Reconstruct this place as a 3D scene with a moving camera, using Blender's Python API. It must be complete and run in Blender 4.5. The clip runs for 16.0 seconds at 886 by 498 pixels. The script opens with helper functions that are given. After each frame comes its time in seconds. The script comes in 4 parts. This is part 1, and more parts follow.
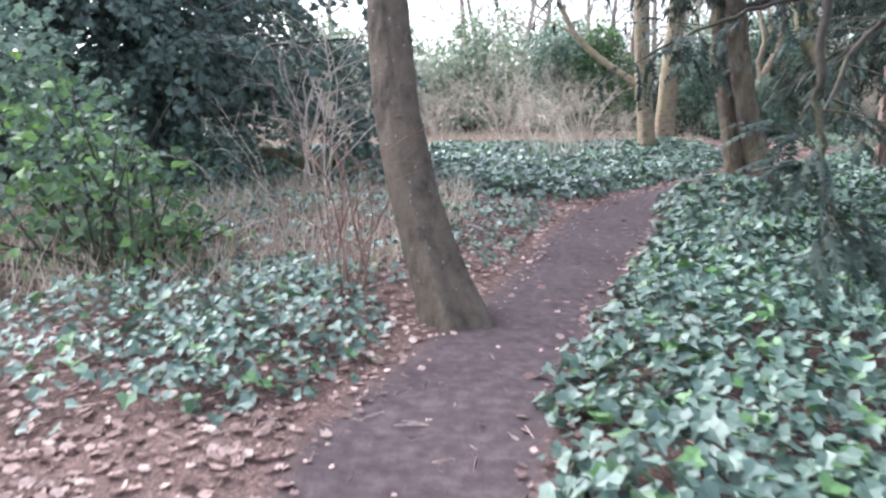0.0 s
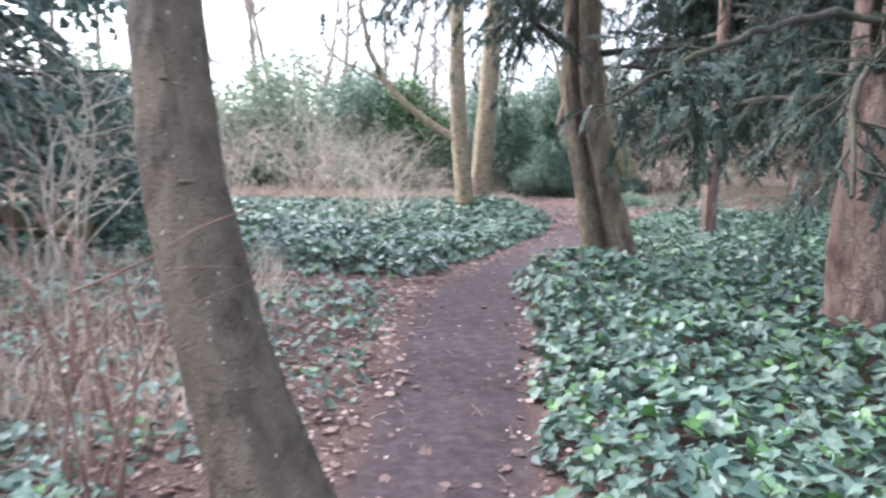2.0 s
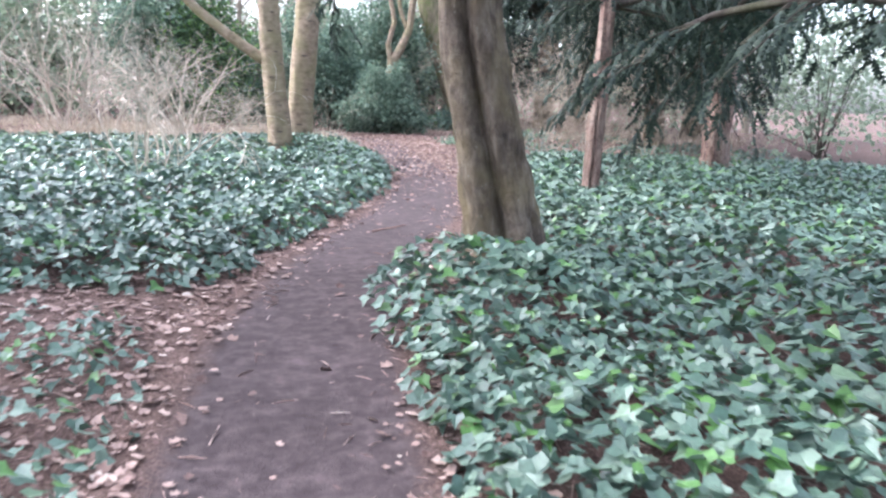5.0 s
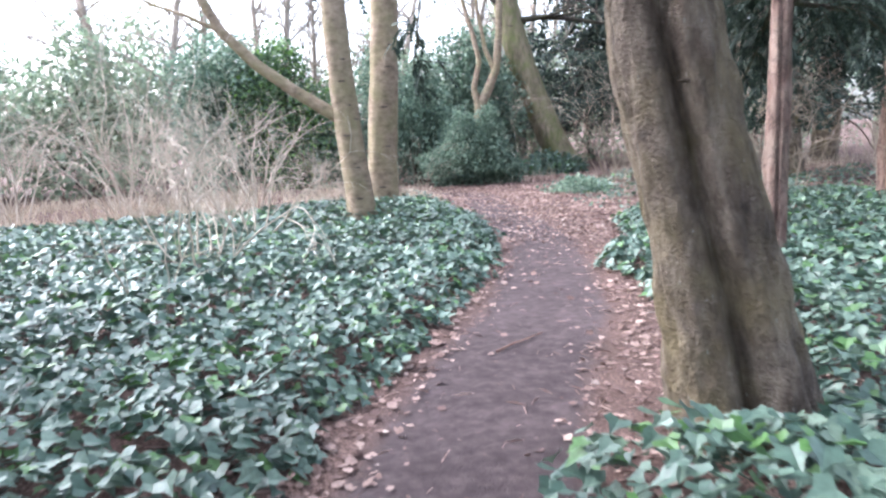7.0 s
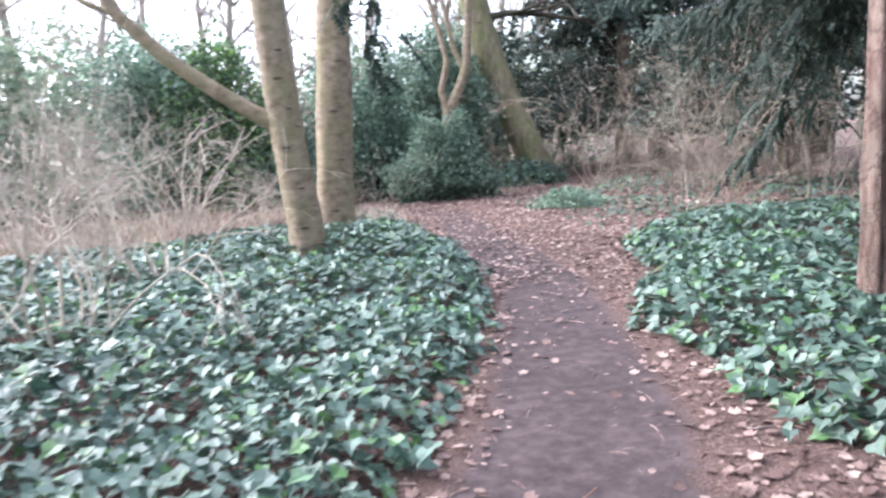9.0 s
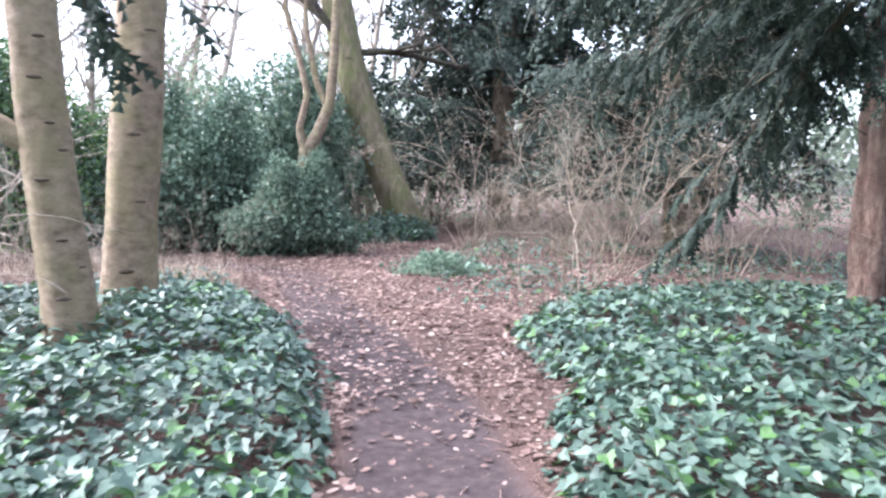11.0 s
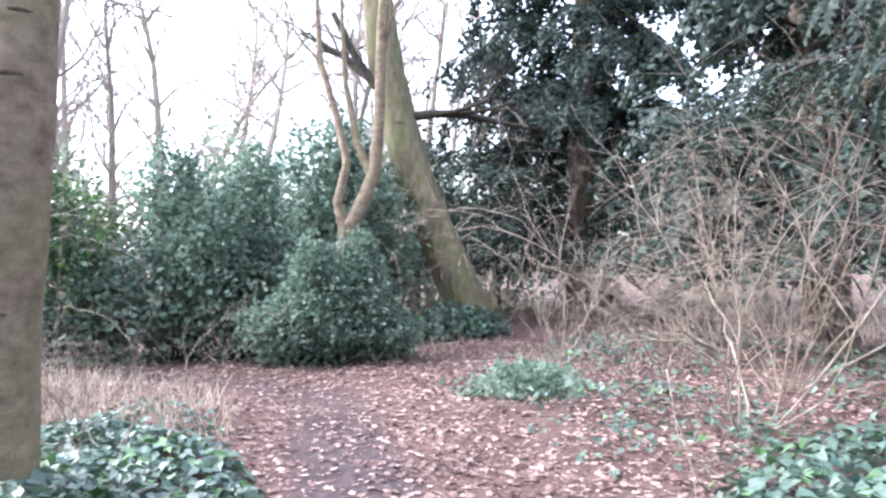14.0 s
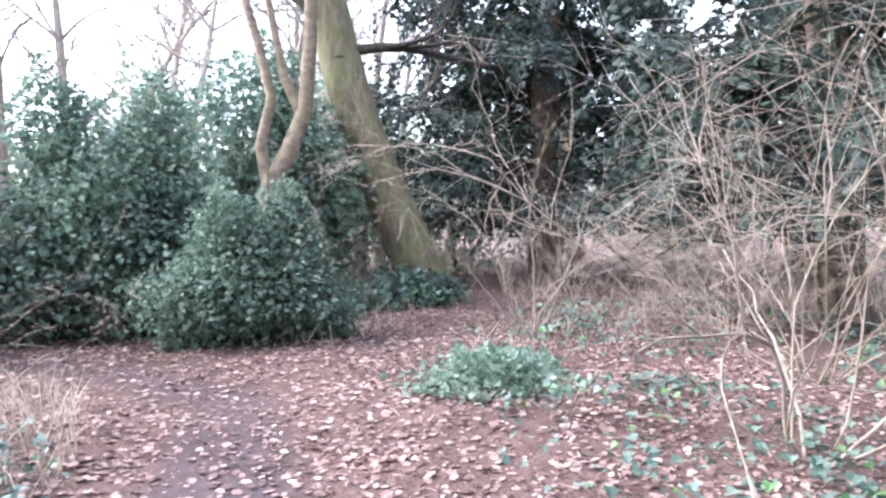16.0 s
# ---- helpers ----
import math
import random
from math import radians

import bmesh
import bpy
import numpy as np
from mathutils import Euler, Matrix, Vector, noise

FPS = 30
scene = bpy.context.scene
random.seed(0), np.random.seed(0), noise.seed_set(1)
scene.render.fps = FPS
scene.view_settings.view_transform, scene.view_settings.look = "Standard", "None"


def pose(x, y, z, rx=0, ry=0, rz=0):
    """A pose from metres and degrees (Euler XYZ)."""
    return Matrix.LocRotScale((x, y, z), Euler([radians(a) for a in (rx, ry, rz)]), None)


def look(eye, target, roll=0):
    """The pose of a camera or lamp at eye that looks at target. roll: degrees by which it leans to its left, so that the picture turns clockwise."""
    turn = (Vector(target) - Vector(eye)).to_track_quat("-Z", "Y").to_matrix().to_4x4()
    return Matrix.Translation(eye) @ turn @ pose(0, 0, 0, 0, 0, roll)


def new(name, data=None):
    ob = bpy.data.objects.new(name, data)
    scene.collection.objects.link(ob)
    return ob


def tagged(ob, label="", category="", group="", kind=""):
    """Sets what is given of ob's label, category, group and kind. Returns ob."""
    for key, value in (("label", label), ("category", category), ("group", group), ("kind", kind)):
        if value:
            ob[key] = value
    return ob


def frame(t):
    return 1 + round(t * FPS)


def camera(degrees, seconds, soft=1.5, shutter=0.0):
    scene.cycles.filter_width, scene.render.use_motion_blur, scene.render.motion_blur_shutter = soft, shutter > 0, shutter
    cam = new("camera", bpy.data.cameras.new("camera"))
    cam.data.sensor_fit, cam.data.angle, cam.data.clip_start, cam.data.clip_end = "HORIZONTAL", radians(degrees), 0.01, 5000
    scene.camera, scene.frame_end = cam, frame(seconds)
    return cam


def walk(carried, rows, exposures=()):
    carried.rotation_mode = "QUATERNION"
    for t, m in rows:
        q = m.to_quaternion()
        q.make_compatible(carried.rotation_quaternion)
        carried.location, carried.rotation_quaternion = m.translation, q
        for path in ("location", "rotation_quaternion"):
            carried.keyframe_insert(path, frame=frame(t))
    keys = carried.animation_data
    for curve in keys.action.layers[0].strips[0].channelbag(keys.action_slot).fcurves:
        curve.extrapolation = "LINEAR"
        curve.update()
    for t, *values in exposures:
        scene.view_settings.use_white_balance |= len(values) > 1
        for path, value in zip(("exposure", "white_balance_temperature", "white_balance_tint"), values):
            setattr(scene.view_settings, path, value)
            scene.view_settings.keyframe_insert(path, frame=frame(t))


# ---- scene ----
cam = camera(61.2, 16.0, soft=2.4, shutter=0.4)
METRES, EYE, TILT, LEAN, TURN = 19.0, 1.5, -11.5, 0.0, 0.0
ROWS = [
    (0.0, 0.0, 0.0, 0.0, -0.0, 0.0, 0.0),
    (0.5, -0.0077, 0.0298, 0.0068, -1.31, 1.52, 1.5),
    (1.0, -0.0102, 0.0583, 0.0121, -5.39, 2.75, 1.31),
    (1.5, -0.0104, 0.0909, 0.0191, -7.28, 3.77, 4.01),
    (2.0, -0.0079, 0.119, 0.0248, -15.77, 3.64, 1.5),
    (2.5, -0.0013, 0.1527, 0.0292, -20.34, 1.8, 4.29),
    (3.0, 0.0026, 0.1805, 0.0369, -23.29, 0.39, 1.45),
    (5.5, 0.0572, 0.3185, 0.0646, -30.0, -2.36, 2.87),
    (6.0, 0.0679, 0.3514, 0.0717, -21.59, -0.27, 3.73),
    (6.5, 0.0775, 0.3795, 0.0792, -22.23, 0.85, 1.85),
    (7.0, 0.0906, 0.4122, 0.0853, -22.81, 1.61, 6.46),
    (7.5, 0.1001, 0.4416, 0.0933, -24.58, 2.29, 3.94),
    (8.0, 0.1121, 0.4701, 0.1007, -24.57, 1.69, 5.02),
    (8.5, 0.1213, 0.4995, 0.1064, -22.23, 1.91, 6.1),
    (9.0, 0.1404, 0.5282, 0.1088, -25.36, 1.93, 7.95),
    (9.5, 0.1573, 0.5573, 0.1147, -29.54, 2.27, 7.63),
    (12.0, 0.2475, 0.6853, 0.1416, -37.2, 6.1, 5.87),
    (12.5, 0.266, 0.7114, 0.1464, -35.54, 7.52, 7.79),
    (13.0, 0.2789, 0.7395, 0.1531, -33.95, 9.93, 6.45),
    (13.5, 0.2955, 0.7639, 0.1584, -33.66, 10.89, 5.3),
    (14.0, 0.3092, 0.7908, 0.1628, -31.17, 11.25, 6.45),
    (14.5, 0.3226, 0.8134, 0.1685, -33.35, 7.69, 5.56),
    (15.0, 0.3423, 0.836, 0.1733, -33.55, 6.84, 8.14),
    (15.5, 0.3557, 0.8596, 0.1787, -34.23, 7.4, 7.85),
    (16.0, 0.3736, 0.8807, 0.182, -34.6, 7.55, 7.17),
]
walk(cam, [(t, pose(0, 0, EYE, TILT, LEAN, TURN) @ pose(METRES * x, METRES * y, METRES * z, 90 + pitch, roll, yaw)) for t, x, y, z, yaw, pitch, roll in ROWS], [(0.0, 2.5, 5750, 14), (5.5, 2.85, 5700, 14), (9.5, 2.65, 5700, 14), (12.0, 2.9, 5650, 16), (16.0, 2.95, 5600, 17)])

# ---- light ----
world = bpy.data.worlds.new("overcast_sky")
scene.world = world
world.use_nodes = True
wn = world.node_tree
sky = wn.nodes.new("ShaderNodeTexSky")
sky.sky_type = "NISHITA"
sky.sun_disc = False
sky.sun_elevation = radians(40)
sky.sun_rotation = radians(310)
sky.dust_density = 4.0
haze = wn.nodes.new("ShaderNodeHueSaturation")
haze.inputs["Saturation"].default_value = 0.42
wn.links.new(sky.outputs[0], haze.inputs["Color"])
wn.links.new(haze.outputs[0], wn.nodes["Background"].inputs[0])
wn.nodes["Background"].inputs[1].default_value = 0.15
sun_data = bpy.data.lights.new("sun", "SUN")
sun_data.energy, sun_data.angle, sun_data.color = 0.55, radians(50), (1.0, 0.98, 0.96)
sun = new("sun", sun_data)
sun.matrix_world = look((0, 0, 30), (27.4, -23.0, 0))

# ---- materials ----


def links(mat):
    return mat.node_tree.nodes, mat.node_tree.links


def ramp_node(nodes, stops):
    r = nodes.new("ShaderNodeValToRGB")
    els = r.color_ramp.elements
    while len(els) < len(stops):
        els.new(0.5)
    for e, (p, c) in zip(els, stops):
        e.position, e.color = p, (*c, 1)
    return r


def noise_node(nodes, lk, vec, scale, detail=4, rough=0.6):
    n = nodes.new("ShaderNodeTexNoise")
    n.inputs["Scale"].default_value, n.inputs["Detail"].default_value, n.inputs["Roughness"].default_value = scale, detail, rough
    lk.new(vec, n.inputs["Vector"])
    return n


def foliage_mat(name, stops, rough=0.4, through_light=0.25, spec=0.5, mottle=0.35):
    """Leaves: each leaf has its own shade, with mottling inside it; a little light passes through."""
    mat = bpy.data.materials.new(name)
    mat.use_nodes = True
    nodes, lk = links(mat)
    b = nodes["Principled BSDF"]
    geo = nodes.new("ShaderNodeNewGeometry")
    tc = nodes.new("ShaderNodeTexCoord")
    r = ramp_node(nodes, stops)
    lk.new(geo.outputs["Random Per Island"], r.inputs[0])
    n = noise_node(nodes, lk, tc.outputs["Object"], 38, 3)
    n2 = noise_node(nodes, lk, tc.outputs["Object"], 0.7, 2)
    add = nodes.new("ShaderNodeMath")
    add.operation = "ADD"
    lk.new(n.outputs[0], add.inputs[0])
    lk.new(n2.outputs[0], add.inputs[1])
    mr = nodes.new("ShaderNodeMapRange")
    mr.inputs[1].default_value, mr.inputs[2].default_value = 0.7, 1.3
    mr.inputs[3].default_value, mr.inputs[4].default_value = 1 - mottle, 1 + mottle
    lk.new(add.outputs[0], mr.inputs[0])
    mul = nodes.new("ShaderNodeVectorMath")
    mul.operation = "SCALE"
    lk.new(r.outputs[0], mul.inputs[0])
    lk.new(mr.outputs[0], mul.inputs["Scale"])
    lk.new(mul.outputs[0], b.inputs["Base Color"])
    b.inputs["Roughness"].default_value = rough
    b.inputs["Specular IOR Level"].default_value = spec
    bump = nodes.new("ShaderNodeBump")
    bump.inputs["Strength"].default_value, bump.inputs["Distance"].default_value = 0.35, 0.01
    lk.new(n.outputs[0], bump.inputs["Height"])
    lk.new(bump.outputs[0], b.inputs["Normal"])
    if through_light:
        tr = nodes.new("ShaderNodeBsdfTranslucent")
        lk.new(mul.outputs[0], tr.inputs[0])
        mix = nodes.new("ShaderNodeMixShader")
        mix.inputs[0].default_value = through_light
        lk.new(b.outputs[0], mix.inputs[1])
        lk.new(tr.outputs[0], mix.inputs[2])
        lk.new(mix.outputs[0], nodes["Material Output"].inputs[0])
    return mat


def bark_mat(name, dark, mid, light, moss=(0.16, 0.17, 0.06), moss_amount=0.3, stretch=0.25, scale=14, depth=0.02, flecks=0.0, plates=0.0, plate_scale=9):
    mat = bpy.data.materials.new(name)
    mat.use_nodes = True
    nodes, lk = links(mat)
    b = nodes["Principled BSDF"]
    tc = nodes.new("ShaderNodeTexCoord")
    mp = nodes.new("ShaderNodeMapping")
    mp.inputs["Scale"].default_value = (1, 1, stretch)
    lk.new(tc.outputs["Object"], mp.inputs[0])
    n1 = noise_node(nodes, lk, mp.outputs[0], scale, 8, 0.65)
    n2 = noise_node(nodes, lk, tc.outputs["Object"], 2.2, 4)
    n3 = noise_node(nodes, lk, tc.outputs["Object"], 55, 4)
    r = ramp_node(nodes, [(0.3, dark), (0.5, mid), (0.72, light)])
    lk.new(n1.outputs[0], r.inputs[0])
    m = nodes.new("ShaderNodeMix")
    m.data_type = "RGBA"
    mr = nodes.new("ShaderNodeMapRange")
    mr.inputs[1].default_value, mr.inputs[2].default_value, mr.inputs[4].default_value = 0.42, 0.68, moss_amount
    lk.new(n2.outputs[0], mr.inputs[0])
    lk.new(mr.outputs[0], m.inputs[0])
    lk.new(r.outputs[0], m.inputs[6])
    m.inputs[7].default_value = (*moss, 1)
    vor = nodes.new("ShaderNodeTexVoronoi")
    vor.inputs["Scale"].default_value = 17
    mp2 = nodes.new("ShaderNodeMapping")
    mp2.inputs["Scale"].default_value = (1, 1, 0.45)
    lk.new(tc.outputs["Object"], mp2.inputs[0])
    lk.new(mp2.outputs[0], vor.inputs["Vector"])
    spot = nodes.new("ShaderNodeMapRange")
    spot.inputs[1].default_value, spot.inputs[2].default_value, spot.inputs[3].default_value, spot.inputs[4].default_value = 0.05, 0.11, flecks, 0.0
    lk.new(vor.outputs["Distance"], spot.inputs[0])
    lich = nodes.new("ShaderNodeMix")
    lich.data_type = "RGBA"
    lk.new(spot.outputs[0], lich.inputs[0])
    lk.new(m.outputs[2], lich.inputs[6])
    lich.inputs[7].default_value = (0.5, 0.49, 0.45, 1)
    cell = nodes.new("ShaderNodeTexVoronoi")
    cell.feature = "DISTANCE_TO_EDGE"
    cell.inputs["Scale"].default_value = plate_scale
    shift = nodes.new("ShaderNodeMix")
    shift.data_type = "VECTOR"
    shift.inputs[0].default_value = 0.2
    warp = noise_node(nodes, lk, tc.outputs["Object"], 7, 5)
    lk.new(mp2.outputs[0], shift.inputs[4])
    lk.new(warp.outputs["Color"], shift.inputs[5])
    lk.new(shift.outputs[1], cell.inputs["Vector"])
    crack = nodes.new("ShaderNodeMapRange")
    crack.inputs[2].default_value, crack.inputs[3].default_value, crack.inputs[4].default_value = 0.1, 1.0 - plates, 1.0
    lk.new(cell.outputs["Distance"], crack.inputs[0])
    # Base colour scaled darker toward the plate edges.
    cracked = nodes.new("ShaderNodeVectorMath")
    cracked.operation = "SCALE"
    lk.new(lich.outputs[2], cracked.inputs[0])
    lk.new(crack.outputs[0], cracked.inputs["Scale"])
    lk.new(cracked.outputs[0], b.inputs["Base Color"])
    b.inputs["Roughness"].default_value = 0.85
    b.inputs["Specular IOR Level"].default_value = 0.25
    h = nodes.new("ShaderNodeMath")
    h.operation = "ADD"
    lk.new(n1.outputs[0], h.inputs[0])
    lk.new(n3.outputs[0], h.inputs[1])
    h2 = nodes.new("ShaderNodeMath")
    h2.operation = "MULTIPLY_ADD"
    lk.new(crack.outputs[0], h2.inputs[0])
    h2.inputs[1].default_value = 0.4
    lk.new(h.outputs[0], h2.inputs[2])
    bump = nodes.new("ShaderNodeBump")
    bump.inputs["Strength"].default_value, bump.inputs["Distance"].default_value = 0.8, depth
    lk.new(h2.outputs[0], bump.inputs["Height"])
    lk.new(bump.outputs[0], b.inputs["Normal"])
    return mat


def ground_mat():
    mat = bpy.data.materials.new("woodland_soil")
    mat.use_nodes = True
    nodes, lk = links(mat)
    b = nodes["Principled BSDF"]
    tc = nodes.new("ShaderNodeTexCoord")
    at = nodes.new("ShaderNodeAttribute")
    at.attribute_name = "trodden"
    n1 = noise_node(nodes, lk, tc.outputs["Object"], 9, 8, 0.7)
    n2 = noise_node(nodes, lk, tc.outputs["Object"], 60, 4, 0.7)
    n3 = noise_node(nodes, lk, tc.outputs["Object"], 1.1, 3)
    dirt = ramp_node(nodes, [(0.3, (0.042, 0.031, 0.031)), (0.5, (0.07, 0.053, 0.053)), (0.72, (0.115, 0.088, 0.086))])
    lk.new(n1.outputs[0], dirt.inputs[0])
    mould = ramp_node(nodes, [(0.32, (0.034, 0.021, 0.018)), (0.5, (0.105, 0.067, 0.056)), (0.68, (0.22, 0.15, 0.125))])
    lk.new(n2.outputs[0], mould.inputs[0])
    add = nodes.new("ShaderNodeMath")
    add.operation = "MULTIPLY_ADD"
    lk.new(n1.outputs[0], add.inputs[0])
    add.inputs[1].default_value = 0.5
    lk.new(at.outputs["Fac"], add.inputs[2])
    mr = nodes.new("ShaderNodeMapRange")
    mr.inputs[1].default_value, mr.inputs[2].default_value = 0.6, 0.9
    lk.new(add.outputs[0], mr.inputs[0])
    m = nodes.new("ShaderNodeMix")
    m.data_type = "RGBA"
    lk.new(mr.outputs[0], m.inputs[0])
    lk.new(mould.outputs[0], m.inputs[6])
    lk.new(dirt.outputs[0], m.inputs[7])
    var = nodes.new("ShaderNodeMapRange")
    var.inputs[1].default_value, var.inputs[2].default_value, var.inputs[3].default_value, var.inputs[4].default_value = 0.3, 0.7, 0.8, 1.2
    lk.new(n3.outputs[0], var.inputs[0])
    sc = nodes.new("ShaderNodeVectorMath")
    sc.operation = "SCALE"
    lk.new(m.outputs[2], sc.inputs[0])
    lk.new(var.outputs[0], sc.inputs["Scale"])
    lk.new(sc.outputs[0], b.inputs["Base Color"])
    b.inputs["Roughness"].default_value = 0.95
    b.inputs["Specular IOR Level"].default_value = 0.12
    h = nodes.new("ShaderNodeMath")
    h.operation = "ADD"
    lk.new(n1.outputs[0], h.inputs[0])
    lk.new(n2.outputs[0], h.inputs[1])
    bump = nodes.new("ShaderNodeBump")
    bump.inputs["Strength"].default_value, bump.inputs["Distance"].default_value = 0.7, 0.02
    lk.new(h.outputs[0], bump.inputs["Height"])
    lk.new(bump.outputs[0], b.inputs["Normal"])
    return mat


IVY = foliage_mat("ivy_leaf", [(0.0, (0.04, 0.08, 0.057)), (0.5, (0.08, 0.132, 0.093)), (0.84, (0.128, 0.182, 0.132)), (0.92, (0.068, 0.155, 0.036))], 0.5, 0.15, 0.7)
YEW = foliage_mat("yew_needles", [(0.0, (0.02, 0.032, 0.026)), (0.6, (0.037, 0.055, 0.042)), (1.0, (0.068, 0.088, 0.062))], 0.65, 0.25, 0.25)
# Paler grey-green copy of YEW: brighter light put into the needle colour.
YEW_LIT = foliage_mat("lit_grey_green_needles", [(0.0, (0.055, 0.085, 0.07)), (0.6, (0.10, 0.14, 0.112)), (1.0, (0.16, 0.20, 0.155))], 0.6, 0.35, 0.3)
LAUREL = foliage_mat("evergreen_shrub_leaf", [(0.0, (0.085, 0.135, 0.1)), (0.6, (0.175, 0.25, 0.175)), (1.0, (0.27, 0.345, 0.25))], 0.52, 0.42, 0.45)
BRIGHT = foliage_mat("bright_green_leaf", [(0.0, (0.055, 0.10, 0.055)), (0.6, (0.11, 0.18, 0.08)), (1.0, (0.17, 0.30, 0.07))], 0.45, 0.35, 0.5)
DEAD = foliage_mat("dead_leaf", [(0.0, (0.10, 0.058, 0.05)), (0.45, (0.21, 0.135, 0.112)), (0.8, (0.33, 0.23, 0.195)), (0.97, (0.42, 0.31, 0.26)), (1.0, (0.5, 0.42, 0.36))], 0.75, 0.15, 0.35)
STRAW = foliage_mat("dry_grass", [(0.0, (0.32, 0.25, 0.18)), (0.6, (0.5, 0.41, 0.31)), (1.0, (0.62, 0.54, 0.43))], 0.7, 0.25, 0.3)
# Far leaves, with the haze of distance put into a paler green.
HAZED_GREEN = foliage_mat("hazed_evergreen_leaf", [(0.0, (0.16, 0.21, 0.145)), (1.0, (0.32, 0.39, 0.26))], 0.5, 0.4, 0.4)
BARK_A = bark_mat("smooth_grey_bark", (0.03, 0.022, 0.016), (0.082, 0.064, 0.048), (0.155, 0.124, 0.095), (0.155, 0.122, 0.085), 0.75, 0.3, 12, 0.05, 0.6, 0.12, 7)
BARK_C = bark_mat("furrowed_bark", (0.045, 0.033, 0.026), (0.14, 0.108, 0.082), (0.29, 0.235, 0.185), (0.22, 0.175, 0.09), 0.65, 0.5, 9, 0.05, 0.35, 0.2, 6)
BARK_D = bark_mat("buff_bark", (0.11, 0.08, 0.055), (0.225, 0.17, 0.12), (0.33, 0.262, 0.19), (0.2, 0.185, 0.085), 0.55, 1.6, 7, 0.015)
BARK_F = bark_mat("red_brown_yew_bark", (0.06, 0.034, 0.027), (0.175, 0.11, 0.088), (0.34, 0.25, 0.205), (0.26, 0.205, 0.165), 0.6, 0.28, 9, 0.05, 0.0, 0.4, 8)
BARK_G = bark_mat("mossy_bark", (0.075, 0.065, 0.04), (0.165, 0.135, 0.085), (0.24, 0.195, 0.13), (0.13, 0.155, 0.045), 0.7, 0.3, 9, 0.02)
SCAR = bark_mat("bark_scar", (0.045, 0.034, 0.025), (0.10, 0.077, 0.057), (0.18, 0.14, 0.105), (0.06, 0.05, 0.04), 0.2, 1.0, 20, 0.01)
TWIG = bark_mat("pale_bare_twig", (0.25, 0.20, 0.16), (0.45, 0.38, 0.315), (0.6, 0.52, 0.45), (0.25, 0.25, 0.14), 0.3, 0.3, 10, 0.004)
TWIG_BROWN = bark_mat("grey_brown_twig", (0.13, 0.095, 0.075), (0.26, 0.205, 0.165), (0.42, 0.35, 0.29), (0.19, 0.19, 0.10), 0.35, 0.3, 8, 0.004)
TWIG_RED = bark_mat("brown_shoot", (0.10, 0.05, 0.04), (0.20, 0.115, 0.09), (0.30, 0.20, 0.155), (0.2, 0.16, 0.1), 0.2, 0.3, 10, 0.004)
DARK_LIMB = bark_mat("dark_limb_bark", (0.02, 0.016, 0.013), (0.05, 0.04, 0.033), (0.10, 0.085, 0.07), (0.08, 0.09, 0.035), 0.4, 0.3, 14, 0.01)
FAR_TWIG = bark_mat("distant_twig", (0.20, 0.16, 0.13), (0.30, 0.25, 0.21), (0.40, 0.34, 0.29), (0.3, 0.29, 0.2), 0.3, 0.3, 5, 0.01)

# ---- mesh helpers ----
rng = np.random.default_rng(7)


def reseed(x, y):
    """Each plant grows from its own place's seed."""
    global rng
    rng = np.random.default_rng(int(abs(x) * 131 + abs(y) * 1709 + 17))


class Build:
    """Collects triangles for one mesh."""

    def __init__(self):
        self.v, self.t, self.n = [], [], 0

    def add(self, v, t):
        self.v.append(np.asarray(v, float).reshape(-1, 3))
        self.t.append(np.asarray(t, int).reshape(-1, 3) + self.n)
        self.n += len(self.v[-1])

    def mesh(self, name, mat, smooth=False):
        v, t = np.concatenate(self.v), np.concatenate(self.t)
        me = bpy.data.meshes.new(name)
        me.vertices.add(len(v))
        me.vertices.foreach_set("co", v.astype(np.float32).ravel())
        me.loops.add(3 * len(t))
        me.loops.foreach_set("vertex_index", t.astype(np.int32).ravel())
        me.polygons.add(len(t))
        me.polygons.foreach_set("loop_start", np.arange(0, 3 * len(t), 3, dtype=np.int32))
        me.polygons.foreach_set("use_smooth", np.full(len(t), smooth))
        me.update(calc_edges=True)
        me.materials.append(mat)
        return me


def unit(a):
    return a / np.maximum(np.linalg.norm(a, axis=-1, keepdims=True), 1e-9)


def scatter(b, shape, pos, along, normal, size):
    """Copies of a flat leaf shape into one mesh: each at pos, pointing along, facing normal."""
    sv, st = shape
    y = unit(along)
    x = unit(np.cross(y, normal))
    z = np.cross(x, y)
    size = np.broadcast_to(np.asarray(size, float), (len(pos),))[:, None, None]
    v = pos[:, None] + size * (sv[None, :, 0:1] * x[:, None] + sv[None, :, 1:2] * y[:, None] + sv[None, :, 2:3] * z[:, None])
    t = st[None] + (np.arange(len(pos)) * len(sv))[:, None, None]
    b.add(v, t)


def fan(outline):
    n = len(outline)
    return np.array(outline, float), np.array([(0, i, i + 1) for i in range(1, n - 1)])


def ivy_shape():
    """A five-lobed ivy leaf, folded at its midrib."""
    half = [(0.0, 0.0), (0.4, -0.08), (0.52, 0.34), (0.2, 0.56), (0.0, 1.0)]
    pts = [(0, 0.25, -0.05)] + [(x, y, 0.22 * x - 0.16 * y * y) for x, y in half] + [(-x, y, 0.22 * x - 0.16 * y * y) for x, y in half[-2:0:-1]]
    n = len(pts)
    return np.array(pts), np.array([(0, i, i % (n - 1) + 1) for i in range(1, n)])


